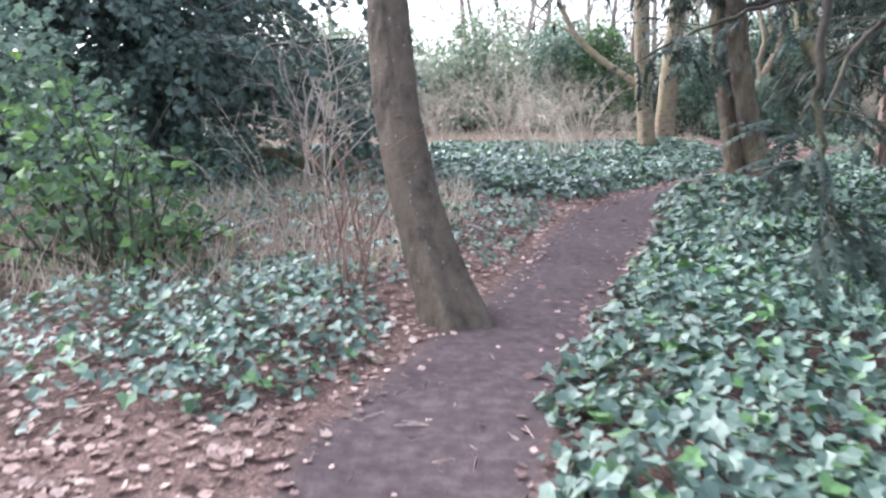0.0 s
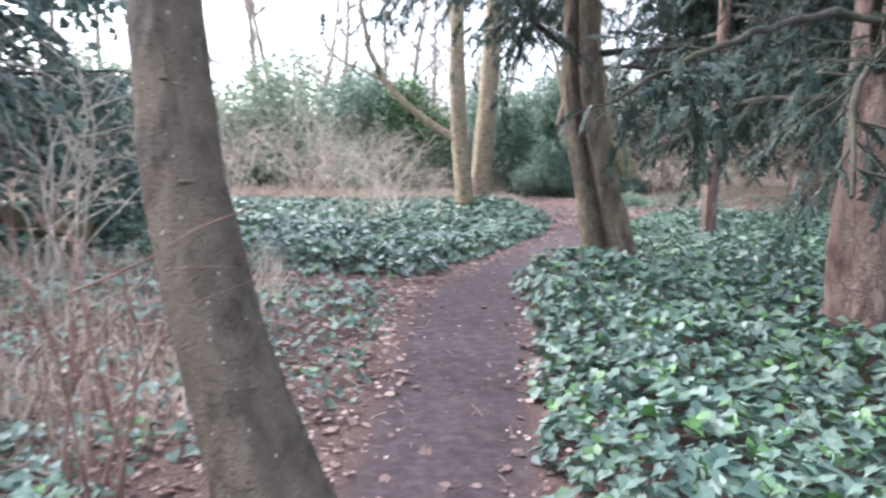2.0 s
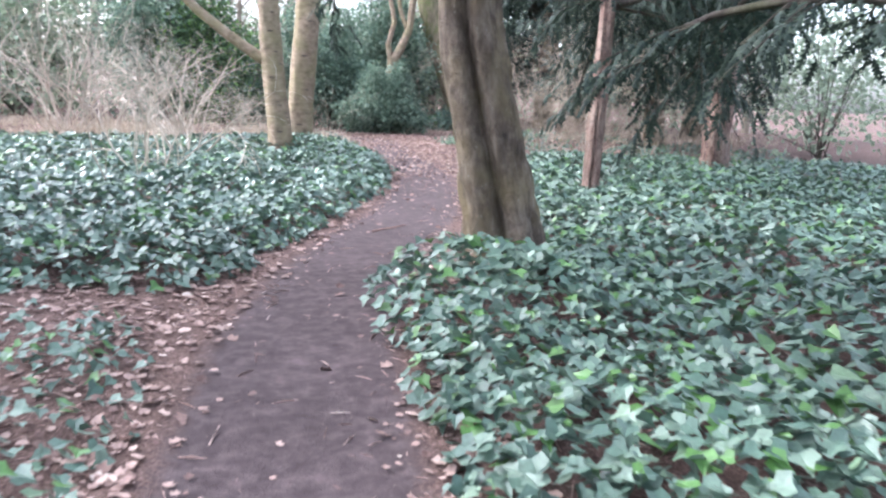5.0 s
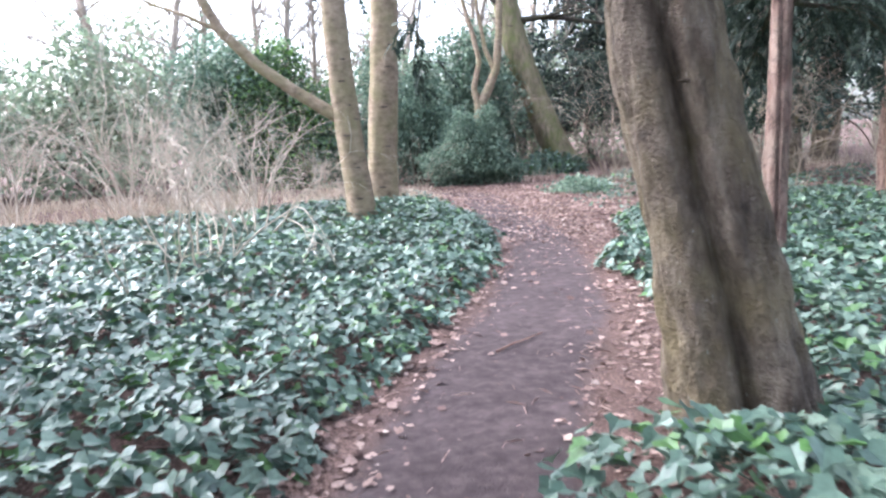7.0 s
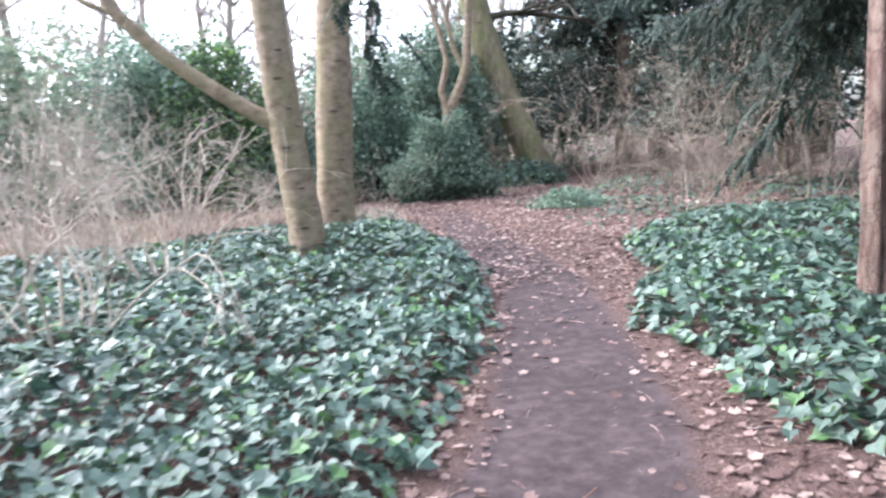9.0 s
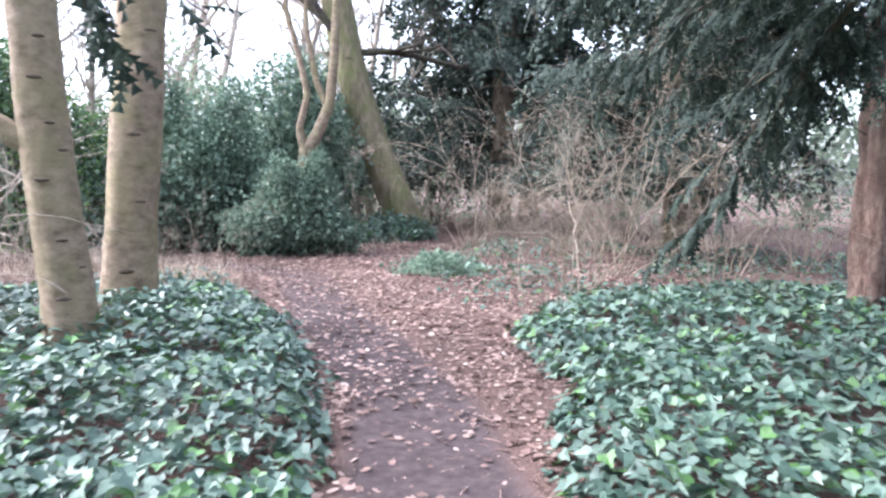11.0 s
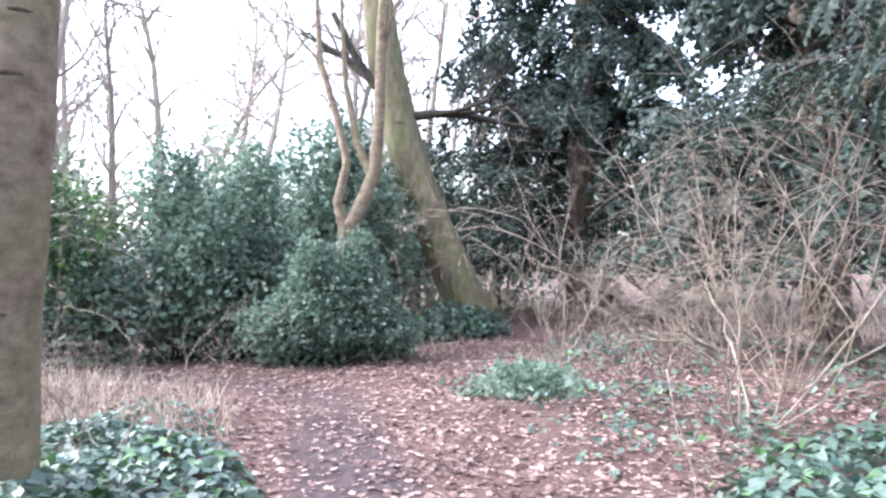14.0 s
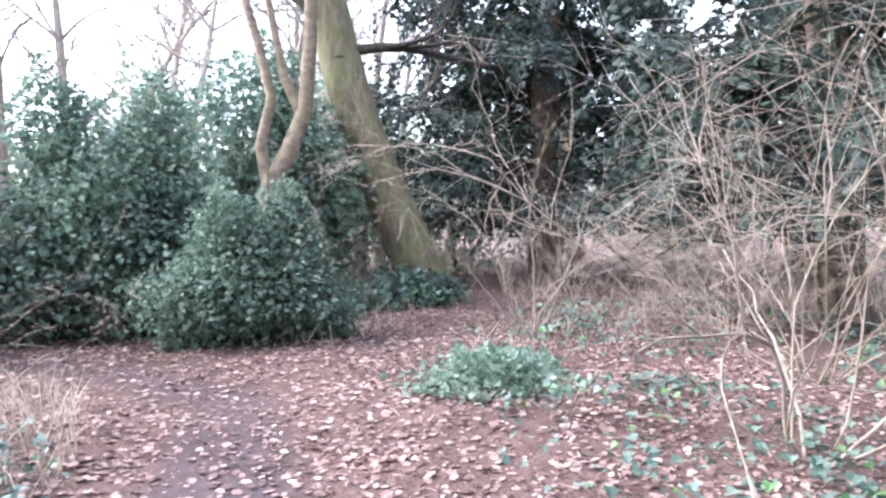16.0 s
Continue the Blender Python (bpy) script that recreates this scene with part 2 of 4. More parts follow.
def ivy_small():
    pts = [(0.5, 0.05, 0.1), (0.3, 0.55, 0.03), (0, 1, -0.14), (-0.3, 0.55, 0.03), (-0.5, 0.05, 0.1), (0, 0, -0.03)]
    return np.array(pts), np.array([(5, 0, 1), (5, 1, 2), (5, 2, 3), (5, 3, 4)])


def oval_shape(w=0.42):
    pts = [(0, 0, 0), (w, 0.4, 0.12), (w * 0.6, 0.75, 0.05), (0, 1, -0.12), (-w * 0.6, 0.75, 0.05), (-w, 0.4, 0.12)]
    return np.array(pts), np.array([(0, 1, 2), (0, 2, 3), (0, 3, 4), (0, 4, 5)])


def dead_shape():
    """A curled dead leaf with an uneven rim."""
    pts = [(0, 0, 0), (0.4, 0.08, 0.05), (0.2, 0.36, 0.0), (0.5, 0.6, 0.07), (0, 1, 0.02), (-0.42, 0.62, 0.08), (-0.36, 0.1, 0.03)]
    return np.array(pts), np.array([(0, 1, 2), (0, 2, 4), (2, 3, 4), (0, 4, 5), (0, 5, 6)])


def spray_shape(pairs=7, droop=0.25, length=0.26):
    """A flat twig of conifer needles: a thin rib with a needle on each side at every joint."""
    v, t = [], []
    for i in range(pairs):
        y = 0.86 * i / pairs
        w = length * (1 - 0.55 * y) * (0.55 + 0.45 * min(1, 4 * y + 0.3))
        for s in (-1, 1):
            k = len(v)
            v += [(0, y, -droop * y * y), (s * w, y + 0.2, -droop * (y + 0.2) ** 2 - 0.04), (0, y + 0.14 + 0.3 / pairs, -droop * (y + 0.2) ** 2)]
            t.append((k, k + 1, k + 2))
    return np.array(v), np.array(t)


IVY_LEAF, IVY_FAR, OVAL, DEAD_LEAF = ivy_shape(), ivy_small(), oval_shape(), dead_shape()
SPRAY, SPRAY_MID, SPRAY_FAR = spray_shape(5, 0.25, 0.2), spray_shape(3, 0.25, 0.22), spray_shape(2, 0.3, 0.22)
DIAMOND = np.array([(0, 0, 0), (0.38, 0.45, 0.1), (0, 1, -0.1), (-0.38, 0.45, 0.1)]), np.array([(0, 1, 2), (0, 2, 3)])


def tube(b, pts, radii, sides=5):
    """A round branch along points, closed at its tip."""
    pts = np.asarray(pts, float)
    radii = np.asarray(radii, float)
    d = unit(np.gradient(pts, axis=0))
    ref = np.array([0.31, 0.17, 0.94]) if abs(d[0, 2]) < 0.85 else np.array([0.94, 0.3, 0.1])
    x = unit(np.cross(d, ref))
    y = np.cross(d, x)
    a = np.arange(sides) * 2 * math.pi / sides
    ring = pts[:, None] + radii[:, None, None] * (np.cos(a)[None, :, None] * x[:, None] + np.sin(a)[None, :, None] * y[:, None])
    n = len(pts)
    i, j = np.meshgrid(np.arange(n - 1), np.arange(sides), indexing="ij")
    k, q = (j + 1) % sides, i * sides
    t = np.concatenate([np.stack([q + j, q + k, q + sides + k], -1).reshape(-1, 3), np.stack([q + j, q + sides + k, q + sides + j], -1).reshape(-1, 3)])
    b.add(ring.reshape(-1, 3), t)


def bend(start, direction, length, n=6, wander=0.15, droop=0.0):
    """A crooked line of points."""
    p, d, out = np.array(start, float), unit(np.array(direction, float)), [np.array(start, float)]
    for _ in range(n):
        d = unit(d + rng.normal(0, wander, 3) + np.array([0, 0, -droop / n]))
        p = p + d * length / n
        out.append(p)
    return np.array(out)


def branching(b, start, direction, length, radius, depth, wander=0.16, spread=0.7, kids=4, droop=0.0, sides=4, tips=None, lift=0.15):
    pts = bend(start, direction, length, (2, 4, 6, 7)[min(depth, 3)], wander, droop)
    tube(b, pts, np.linspace(radius, radius * 0.45, len(pts)), sides)
    if tips is not None and depth <= 1:
        tips.append(pts)
    if depth == 0:
        return
    d = unit(np.gradient(pts, axis=0))
    for _ in range(kids):
        i = int(rng.integers(min(2, len(pts) - 2), len(pts)))
        nd = unit(d[i] + rng.normal(0, spread, 3) * np.array([1, 1, 0.7]) + np.array([0, 0, lift]))
        branching(b, pts[i], nd, length * rng.uniform(0.4, 0.68), max(radius * 0.5, 0.002), depth - 1, wander, spread, kids, droop, max(3, sides - 1), tips, lift)


def trunk_mesh(name, mat, pts, radii, flare=0.5, lobes=5, flute=0.06, rough=0.03, seed=0, sides=36, steps=60, crease=False, crag=0.0):
    """A trunk through points, with root flare, flutes and lumps."""
    pts, radii = np.array(pts, float), np.array(radii, float)
    s = np.linspace(0, 1, len(pts))
    q = np.linspace(0, 1, steps) ** 1.15
    c = np.stack([np.interp(q, s, pts[:, k]) for k in range(3)], -1)
    for _ in range(4):
        c[1:-1] = (c[:-2] + 2 * c[1:-1] + c[2:]) / 4
    r = np.interp(q, s, radii)
    a = np.arange(sides) * 2 * math.pi / sides
    h = c[:, 2] - c[0, 2]
    fl = flare * np.exp(-np.maximum(h, 0) / 0.28)
    v = np.zeros((steps, sides, 3))
    for i in range(steps):
        for j in range(sides):
            lob = 0.5 - 2.4 * math.exp(-((math.cos(lobes / 2 * a[j] + seed / 2 + 0.1 * h[i]) / 0.2) ** 2)) if crease else math.cos(lobes * a[j] + seed + 0.5 * h[i])
            nz = noise.fractal(Vector((math.cos(a[j]) * 1.6 + seed, math.sin(a[j]) * 1.6, h[i] * 1.3)), 1.0, 2.0, 4)
            nz += 0.45 * noise.fractal(Vector((math.cos(a[j]) * 6 + seed, math.sin(a[j]) * 6, h[i] * 4.5)), 1.0, 2.0, 3)
            if crag:
                ridge = 0.5 - abs(noise.fractal(Vector((math.cos(a[j]) * 4.5 + 3 * seed, math.sin(a[j]) * 4.5, h[i] * 5)), 0.9, 2.0, 4))
                nz += crag * ridge + 0.6 * crag * noise.noise(Vector((math.cos(a[j]) * 13, math.sin(a[j]) * 13 + seed, h[i] * 9)))
            rr = r[i] * (1 + flute * lob + fl[i] * (0.55 + 0.45 * math.cos(5 * a[j] + seed * 2)) + rough * 2 * nz)
            v[i, j] = c[i] + rr * np.array([math.cos(a[j]), math.sin(a[j]), 0])
    b = Build()
    i, j = np.meshgrid(np.arange(steps - 1), np.arange(sides), indexing="ij")
    k, o = (j + 1) % sides, i * sides
    t = np.concatenate([np.stack([o + j, o + k, o + sides + k], -1).reshape(-1, 3), np.stack([o + j, o + sides + k, o + sides + j], -1).reshape(-1, 3)])
    b.add(v.reshape(-1, 3), t)
    return b.mesh(name, mat, True)


def part(name, me, parent, label=""):
    ob = new(name, me)
    ob.parent = parent
    ob.matrix_parent_inverse = parent.matrix_world.inverted()
    return tagged(ob, label)


def thing(name, x, y, label, category, group="", z=0.0):
    e = new(name)
    e.empty_display_size = 0.2
    e.matrix_world = pose(x, y, z)
    e.location = (x, y, z)
    bpy.context.view_layer.update()
    return tagged(e, label, category, group)


# ---- the plan ----
PATH = np.array([(-0.3, -6), (-0.3, -2), (-0.25, 1), (-0.1, 3), (0.35, 4.4), (0.8, 5.5), (1.25, 6.8), (1.75, 8.2), (2.3, 9.6), (3.0, 10.8), (3.9, 12.1), (5.0, 13.4),
                 (5.9, 14.9), (6.9, 16.6), (7.6, 18.6), (8.4, 21), (9.4, 23.6), (8.8, 25.6), (7.6, 27.6), (6, 30)])
WIDTH = np.array([0.45, 0.45, 0.5, 0.5, 0.42, 0.4, 0.42, 0.5, 0.5, 0.5, 0.5, 0.5, 0.45, 0.45, 0.5, 0.55, 0.55, 0.5, 0.5, 0.4])
FORK = np.array([(9.2, 23.2), (11.8, 24.6), (14.6, 27.0), (17, 30), (20, 34)])
IVY_LEFT = [(-9, 12.5), (-4, 12.2), (-0.25, 11.5), (1.15, 10.9), (1.6, 10.7), (2.2, 10.95), (2.7, 11.7), (3.5, 12.7), (3.9, 13.2), (4.4, 13.9), (5.05, 14.7), (6.1, 16.4),
            (6.9, 18.2), (7.3, 19.6), (7.6, 21.2), (7.1, 22.6), (5.6, 23.2), (3.0, 21.5), (0.6, 22.0), (-3, 20), (-9, 19)]
IVY_RIGHT = [(0.8, -2), (0.45, 1.2), (0.42, 2.7), (0.6, 3.6), (0.95, 4.5), (1.3, 5.4), (1.75, 6.6), (2.3, 7.9), (2.65, 9.0), (2.85, 9.8), (3.15, 10.4), (3.6, 10.6), (3.95, 10.35),
             (4.7, 10.5), (5.6, 11.7), (5.85, 12.9), (6.3, 13.9), (6.3, 14.5), (7.0, 15.35), (8.0, 16.15), (8.5, 17.0), (9.1, 18.0), (9.8, 18.5), (11.4, 19.0), (13.3, 18.9), (15, 18.3),
             (14, 13), (11, 8), (8, 3), (4, -1)]


def seg_dist(p, line):
    """Distance to a line, and how far along it (in points)."""
    best, where = np.full(len(p), 1e9), np.zeros(len(p))
    for i in range(len(line) - 1):
        a, d = line[i], line[i + 1] - line[i]
        u = np.clip(((p - a) @ d) / (d @ d), 0, 1)
        q = np.linalg.norm(p - a - u[:, None] * d, axis=1)
        where = np.where(q < best, i + u, where)
        best = np.minimum(best, q)
    return best, where


def inside(p, poly):
    c = np.zeros(len(p), bool)
    n = len(poly)
    for i in range(n):
        (x0, y0), (x1, y1) = poly[i], poly[(i + 1) % n]
        if y0 != y1:
            c ^= ((y0 > p[:, 1]) != (y1 > p[:, 1])) & (p[:, 0] < (x1 - x0) * (p[:, 1] - y0) / (y1 - y0) + x0)
    return c


def poly_depth(p, poly):
    """Metres inside a closed outline (minus: outside)."""
    d, _ = seg_dist(p, np.array(list(poly) + [poly[0]], float))
    return np.where(inside(p, poly), d, -d)


def waves(p, s, seed=0.0):
    x, y = p[:, 0] * s + seed, p[:, 1] * s - seed
    return (np.sin(1.7 * x + 1.3 * np.sin(1.1 * y)) + np.sin(2.3 * y + 1.7 * np.sin(0.9 * x + 2)) + 0.6 * np.sin(4.1 * x + 3.3 * y) + 0.6 * np.sin(-3.7 * x + 5.1 * y + 1)) / 3.2


def path_depth(p):
    d, w = seg_dist(p, PATH)
    return d - np.interp(w, np.arange(len(PATH)), WIDTH)


def ground_z(p):
    off = path_depth(p)
    rise = np.clip(off / 0.8, 0, 1)
    return 0.012 * waves(p, 3.1) + 0.05 * rise * (0.6 + waves(p, 0.8, 3)) + 0.012 * waves(p, 9, 1) * rise


def make_ground():
    xs = np.concatenate([[-400, -150, -70, -40, -25, -18], np.arange(-13, 22, 0.2), [25, 30, 40, 60, 90, 200, 400]])
    ys = np.concatenate([[-400, -150, -50, -20, -10], np.arange(-4, 34, 0.2), [36, 40, 48, 60, 90, 200, 400]])
    gx, gy = np.meshgrid(xs, ys)
    p = np.stack([gx.ravel(), gy.ravel()], -1)
    v = np.column_stack([p, ground_z(p)])
    w, h = len(xs), len(ys)
    i, j = np.meshgrid(np.arange(h - 1), np.arange(w - 1), indexing="ij")
    q = (i * w + j).ravel()
    b = Build()
    b.add(v, np.concatenate([np.stack([q, q + 1, q + w + 1], -1), np.stack([q, q + w + 1, q + w], -1)]))
    me = b.mesh("ground", ground_mat(), True)
    at = me.attributes.new("trodden", "FLOAT", "POINT")
    f, _ = seg_dist(p, FORK)
    bare = np.clip(0.55 - path_depth(p) / 0.5, 0, 1)
    bare = np.maximum(bare * np.interp(p[:, 1], [15, 19, 23], [1, 0.75, 0.55]), 0.3 * np.clip(1 - f, 0, 1))
    at.data.foreach_set("value", bare.astype(np.float32))
    tagged(new("ground", me), "brown woodland soil with a trodden dirt footpath", "ground", kind="structure")


make_ground()


# ---- ivy and leaf litter ----
def ivy_height(p, depth):
    hump = 0.28 * np.exp(-((p[:, 0] - 3.6) ** 2 + (p[:, 1] - 9.9) ** 2) / 0.6) + 0.22 * np.exp(-((p[:, 0] - 5.7) ** 2 + (p[:, 1] - 19.6) ** 2) / 0.6)
    return np.clip(depth / 0.35, 0.15, 1) * (0.2 + 0.07 * waves(p, 1.3, 5)) + hump


def ivy_patch(name, poly, label, near, far_per_m2, near_per_m2, thin=0.0):
    small = 0.78 if thin else 1.0
    poly_a = np.array(poly, float)
    lo, hi = poly_a.min(0), poly_a.max(0)
    area = np.prod(hi - lo)
    b = Build()
    count = int(area * near_per_m2)
    p = lo + rng.random((count, 2)) * (hi - lo)
    d = poly_depth(p, poly) + 0.13 * waves(p, 4.3, 2) + rng.normal(0, 0.05, count)
    keep = d > 0
    dist, _ = seg_dist(p, PATH)
    density = np.where(dist < near, 1.0, far_per_m2 / near_per_m2)
    if thin:
        density = density * np.clip(0.5 + thin * waves(p, 1.1, 7), 0.02, 1)
    keep &= rng.random(count) < density
    p, d, dist = p[keep], d[keep], dist[keep]
    n = len(p)
    deep = rng.random(n) ** 2.2
    z = ground_z(p) + 0.03 + ivy_height(p, d) * (1 - 0.75 * deep) + rng.normal(0, 0.018, n)
    edge = np.clip(1 - d / 0.3, 0, 1)[:, None]
    e = 0.05
    grad = np.stack([(poly_depth(p + [e, 0], poly) - poly_depth(p - [e, 0], poly)), (poly_depth(p + [0, e], poly) - poly_depth(p - [0, e], poly))], -1)
    normal = np.column_stack([rng.normal(0, 0.33, (n, 2)) - 0.9 * unit(grad) * edge, np.ones(n)])
    ang = rng.random(n) * 2 * math.pi
    along = np.column_stack([np.cos(ang), np.sin(ang), rng.normal(-0.25, 0.2, n)])
    pos = np.column_stack([p, np.maximum(z, 0.02)])
    size = small * rng.uniform(0.055, 0.115, n)
    close = dist < near
    scatter(b, IVY_LEAF, pos[close], along[close], normal[close], size[close])
    if (~close).any():
        scatter(b, IVY_FAR, pos[~close], along[~close], normal[~close], size[~close] * 1.3)
    return tagged(new(name, b.mesh(name, IVY)), label, "ivy", kind="stuff")


ivy_patch("ivy_carpet", IVY_LEFT, "glossy dark green ivy carpet beside the footpath", 2.6, 210, 410)
ivy_patch("ivy_carpet", IVY_RIGHT, "thick glossy dark green ivy carpet under trees", 2.3, 180, 410)
ivy_patch("ivy_patch", [(-3.2, 3.2), (-1.2, 3.0), (-0.55, 3.6), (-0.3, 4.4), (-0.35, 5.2), (-0.6, 6.2), (-1.6, 6.5), (-3.0, 5.2)], "dark trailing ivy patch over leaf litter", 6, 260, 280, 1.0)
ivy_patch("ivy_patch", [(-2.0, 3.9), (-1.4, 3.5), (-1.05, 3.2), (-0.75, 3.45), (-0.58, 3.85), (-0.4, 4.6), (-0.5, 5.4), (-1.0, 5.9), (-1.6, 5.7), (-1.8, 4.7)], "thick dark clump of trailing ivy", 6, 420, 420, 0.05)
ivy_patch("ivy_patch", [(-3.5, 7), (0.1, 5.6), (0.5, 6.5), (1.0, 8.0), (1.4, 9.8), (0.8, 10.8), (-5, 11)], "thin trailing ivy among dead leaves", 6, 120, 190, 0.8)
ivy_patch("ivy_patch", [(6.3, 18.9), (7.4, 19.4), (7.6, 21.4), (7.9, 22.6), (7.4, 24), (6.2, 22.6)], "thin ivy among dead leaves beside the path", 6, 120, 150, 0.7)
ivy_patch("ivy_patch", [(9.6, 18.8), (12.4, 19.1), (14, 20.5), (12.2, 22), (10.3, 21.6), (9.8, 20)], "thin ivy among dead leaves under a bare shrub", 8, 90, 120, 0.8)


def litter(name, count, box, label, weight):
    lo, hi = np.array(box[:2], float), np.array(box[2:], float)
    p = lo + rng.random((count, 2)) * (hi - lo)
    rim = np.minimum(p - lo, hi - p).min(1) + 0.5 * waves(p, 1.3, 11)
    p = p[rng.random(count) < weight(p) * np.clip(rim / 0.9, 0, 1)]
    n = len(p)
    b = Build()
    ang = rng.random(n) * 2 * math.pi
    pos = np.column_stack([p, ground_z(p) + rng.uniform(0.004, 0.02, n)])
    scatter(b, DEAD_LEAF, pos, np.column_stack([np.cos(ang), np.sin(ang), rng.normal(0, 0.15, n)]), np.column_stack([rng.normal(0, 0.3, (n, 2)), np.ones(n)]), 0.022 + 0.054 * rng.random(n) ** 1.6)
    return tagged(new(name, b.mesh(name, DEAD)), label, "dead leaves", kind="stuff")


def litter_near(p):
    off = path_depth(p)
    on_path = np.interp(off, [-0.5, -0.2, 0.0, 0.25, 1.2, 3], [0.006, 0.015, 0.4, 1.0, 0.9, 0.6])
    open_floor = np.interp(p[:, 1], [14, 17, 20], [0, 0.5, 0.85])
    hidden = np.maximum(poly_depth(p, IVY_LEFT), poly_depth(p, IVY_RIGHT)) > 0.35
    return np.where(hidden, 0.05, np.maximum(on_path, open_floor * np.where(off < -0.1, 0.55, 1.0)) * np.clip(0.75 + 0.5 * waves(p, 1.7, 4), 0.1, 1))


ivy_patch("ivy_patch", [(12.5, 23), (17, 21.5), (19.5, 25.5), (16, 27), (13.2, 25.4)], "thin ivy spread over litter beneath shrubs", 1, 60, 60, 0.7)
ivy_patch("ivy_carpet", [(13.6, 12), (19, 11), (20, 17), (15.2, 18.2), (14.3, 14)], "low ivy carpet spreading beneath yew trees", 1, 130, 130)
litter("leaf_litter", 115000, (-5, 0.2, 10, 18), "curled reddish-brown dead leaves scattered over the soil", litter_near)
litter("leaf_litter", 72000, (5.0, 16, 15.5, 28.5), "dense carpet of reddish-brown dead leaves", litter_near)
litter("leaf_litter", 9000, (13.5, 17.5, 22, 31), "sparse dead leaves beneath dark yews", litter_near)
ivy_patch("ivy_patch", [(13, 19.2), (16, 18.4), (20, 19), (20.5, 23), (17, 22), (14.5, 20.8)], "thin ivy growing beneath dark yew trees", 1, 90, 90, 0.6)


def scraps(name, count, box, label):
    """Fallen needles and bits of twig, lying flat."""
    lo, hi = np.array(box[:2], float), np.array(box[2:], float)
    p = lo + rng.random((count, 2)) * (hi - lo)
    off = path_depth(p)
    p = p[rng.random(count) < np.interp(off, [-0.5, -0.1, 0.2, 0.9, 1.6], [0.12, 0.3, 1, 0.8, 0.1])]
    n = len(p)
    b = Build()
    bit = np.array([(-0.03, 0, 0), (0.03, 0, 0), (0.02, 1, 0.02), (-0.02, 1, 0.02), (0, 0.5, 0.09)]), np.array([(0, 1, 4), (1, 2, 4), (2, 3, 4), (3, 0, 4)])
    ang = rng.random(n) * 2 * math.pi
    scatter(b, bit, np.column_stack([p, ground_z(p) + 0.004]), np.column_stack([np.cos(ang), np.sin(ang), rng.normal(0, 0.08, n)]), np.column_stack([np.zeros((n, 2)), np.ones(n)]), 0.02 + 0.13 * rng.random(n) ** 3)
    return tagged(new(name, b.mesh(name, DEAD)), label, "twigs", kind="stuff")


scraps("twig_scraps", 42000, (-2.5, 1.2, 10, 24), "small brown twigs and needles lying on the path")


def grass_stuff(name, count, box, label, height, weight, mat=STRAW):
    """Dry grass: bent blades rising from the ground."""
    lo, hi = np.array(box[:2], float), np.array(box[2:], float)
    p = lo + rng.random((count, 2)) * (hi - lo)
    p = p[rng.random(count) < weight(p)]
    n = len(p)
    b = Build()
    blade = np.array([(-0.012, 0, 0), (0.012, 0, 0), (-0.009, 0.5, 0.05), (0.009, 0.5, 0.05), (0, 1, 0.25)]), np.array([(0, 1, 2), (1, 3, 2), (2, 3, 4)])
    up = np.column_stack([rng.normal(0, 0.45, (n, 2)), np.ones(n)])
    scatter(b, blade, np.column_stack([p, ground_z(p) - 0.01]), up, rng.normal(0, 1, (n, 3)), height * rng.uniform(0.4, 1.2, n))
    return tagged(new(name, b.mesh(name, mat)), label, "dry grass", kind="stuff")


def not_path(p):
    f, _ = seg_dist(p, FORK)
    return (path_depth(p) > 0.4) & (f > 0.7) & (poly_depth(p, IVY_LEFT) < -0.1)


grass_stuff("dry_grass", 26000, (-8, 20.5, 8.2, 28), "pale straw-coloured dry grass and dead stems", 0.38, lambda p: not_path(p) * np.clip(0.5 + 0.7 * waves(p, 0.9, 9), 0, 1))
grass_stuff("dry_grass", 15000, (-6, 5, 0.4, 12), "pale dry grass stems among leaf litter", 0.42, lambda p: (path_depth(p) > 1.0) * np.clip(0.45 + 0.7 * waves(p, 1.2, 8), 0, 1))
grass_stuff("dry_grass", 15000, (11, 23, 27, 40), "pale dry grass under dark yew trees", 0.4, lambda p: not_path(p) * np.clip(0.5 + 0.6 * waves(p, 0.8, 1), 0, 1))


# ---- trees ----
def scars(parent, pts, radii, spots):
    """Dark eye-shaped scars on bark: turn round the trunk, height, width."""
    pts = np.array(pts, float)
    for turn, z, w in spots:
        w *= 0.75
        c = np.array([np.interp(z, pts[:, 2], pts[:, k]) for k in range(3)])
        r = np.interp(z, pts[:, 2], radii)
        out = np.array([math.cos(radians(turn)), math.sin(radians(turn)), 0.0])
        side = np.array([-out[1], out[0], 0])
        b = Build()
        rings, seg = 4, 10
        v = [c + out * (r * 1.03 + 0.02)]
        for i in range(1, rings + 1):
            k = i / rings
            for j in range(seg):
                a = 2 * math.pi * j / seg
                v.append(c + out * (r * math.cos(k * w / r * 0.6) * 1.03 + 0.02 * math.cos(k * 1.5) - 0.012 * (i == 1)) + side * w * k * math.cos(a) + np.array([0, 0, 0.3 * w * k * math.sin(a) * (1 - 0.4 * abs(math.cos(a)))]))
        t = [(0, 1 + j, 1 + (j + 1) % seg) for j in range(seg)]
        for i in range(rings - 1):
            for j in range(seg):
                o, k = 1 + i * seg, (j + 1) % seg
                t += [(o + j, o + seg + j, o + seg + k), (o + j, o + seg + k, o + k)]
        b.add(v, t)
        part("branch_scar", b.mesh("branch_scar", SCAR, True), parent, "dark bark scar")


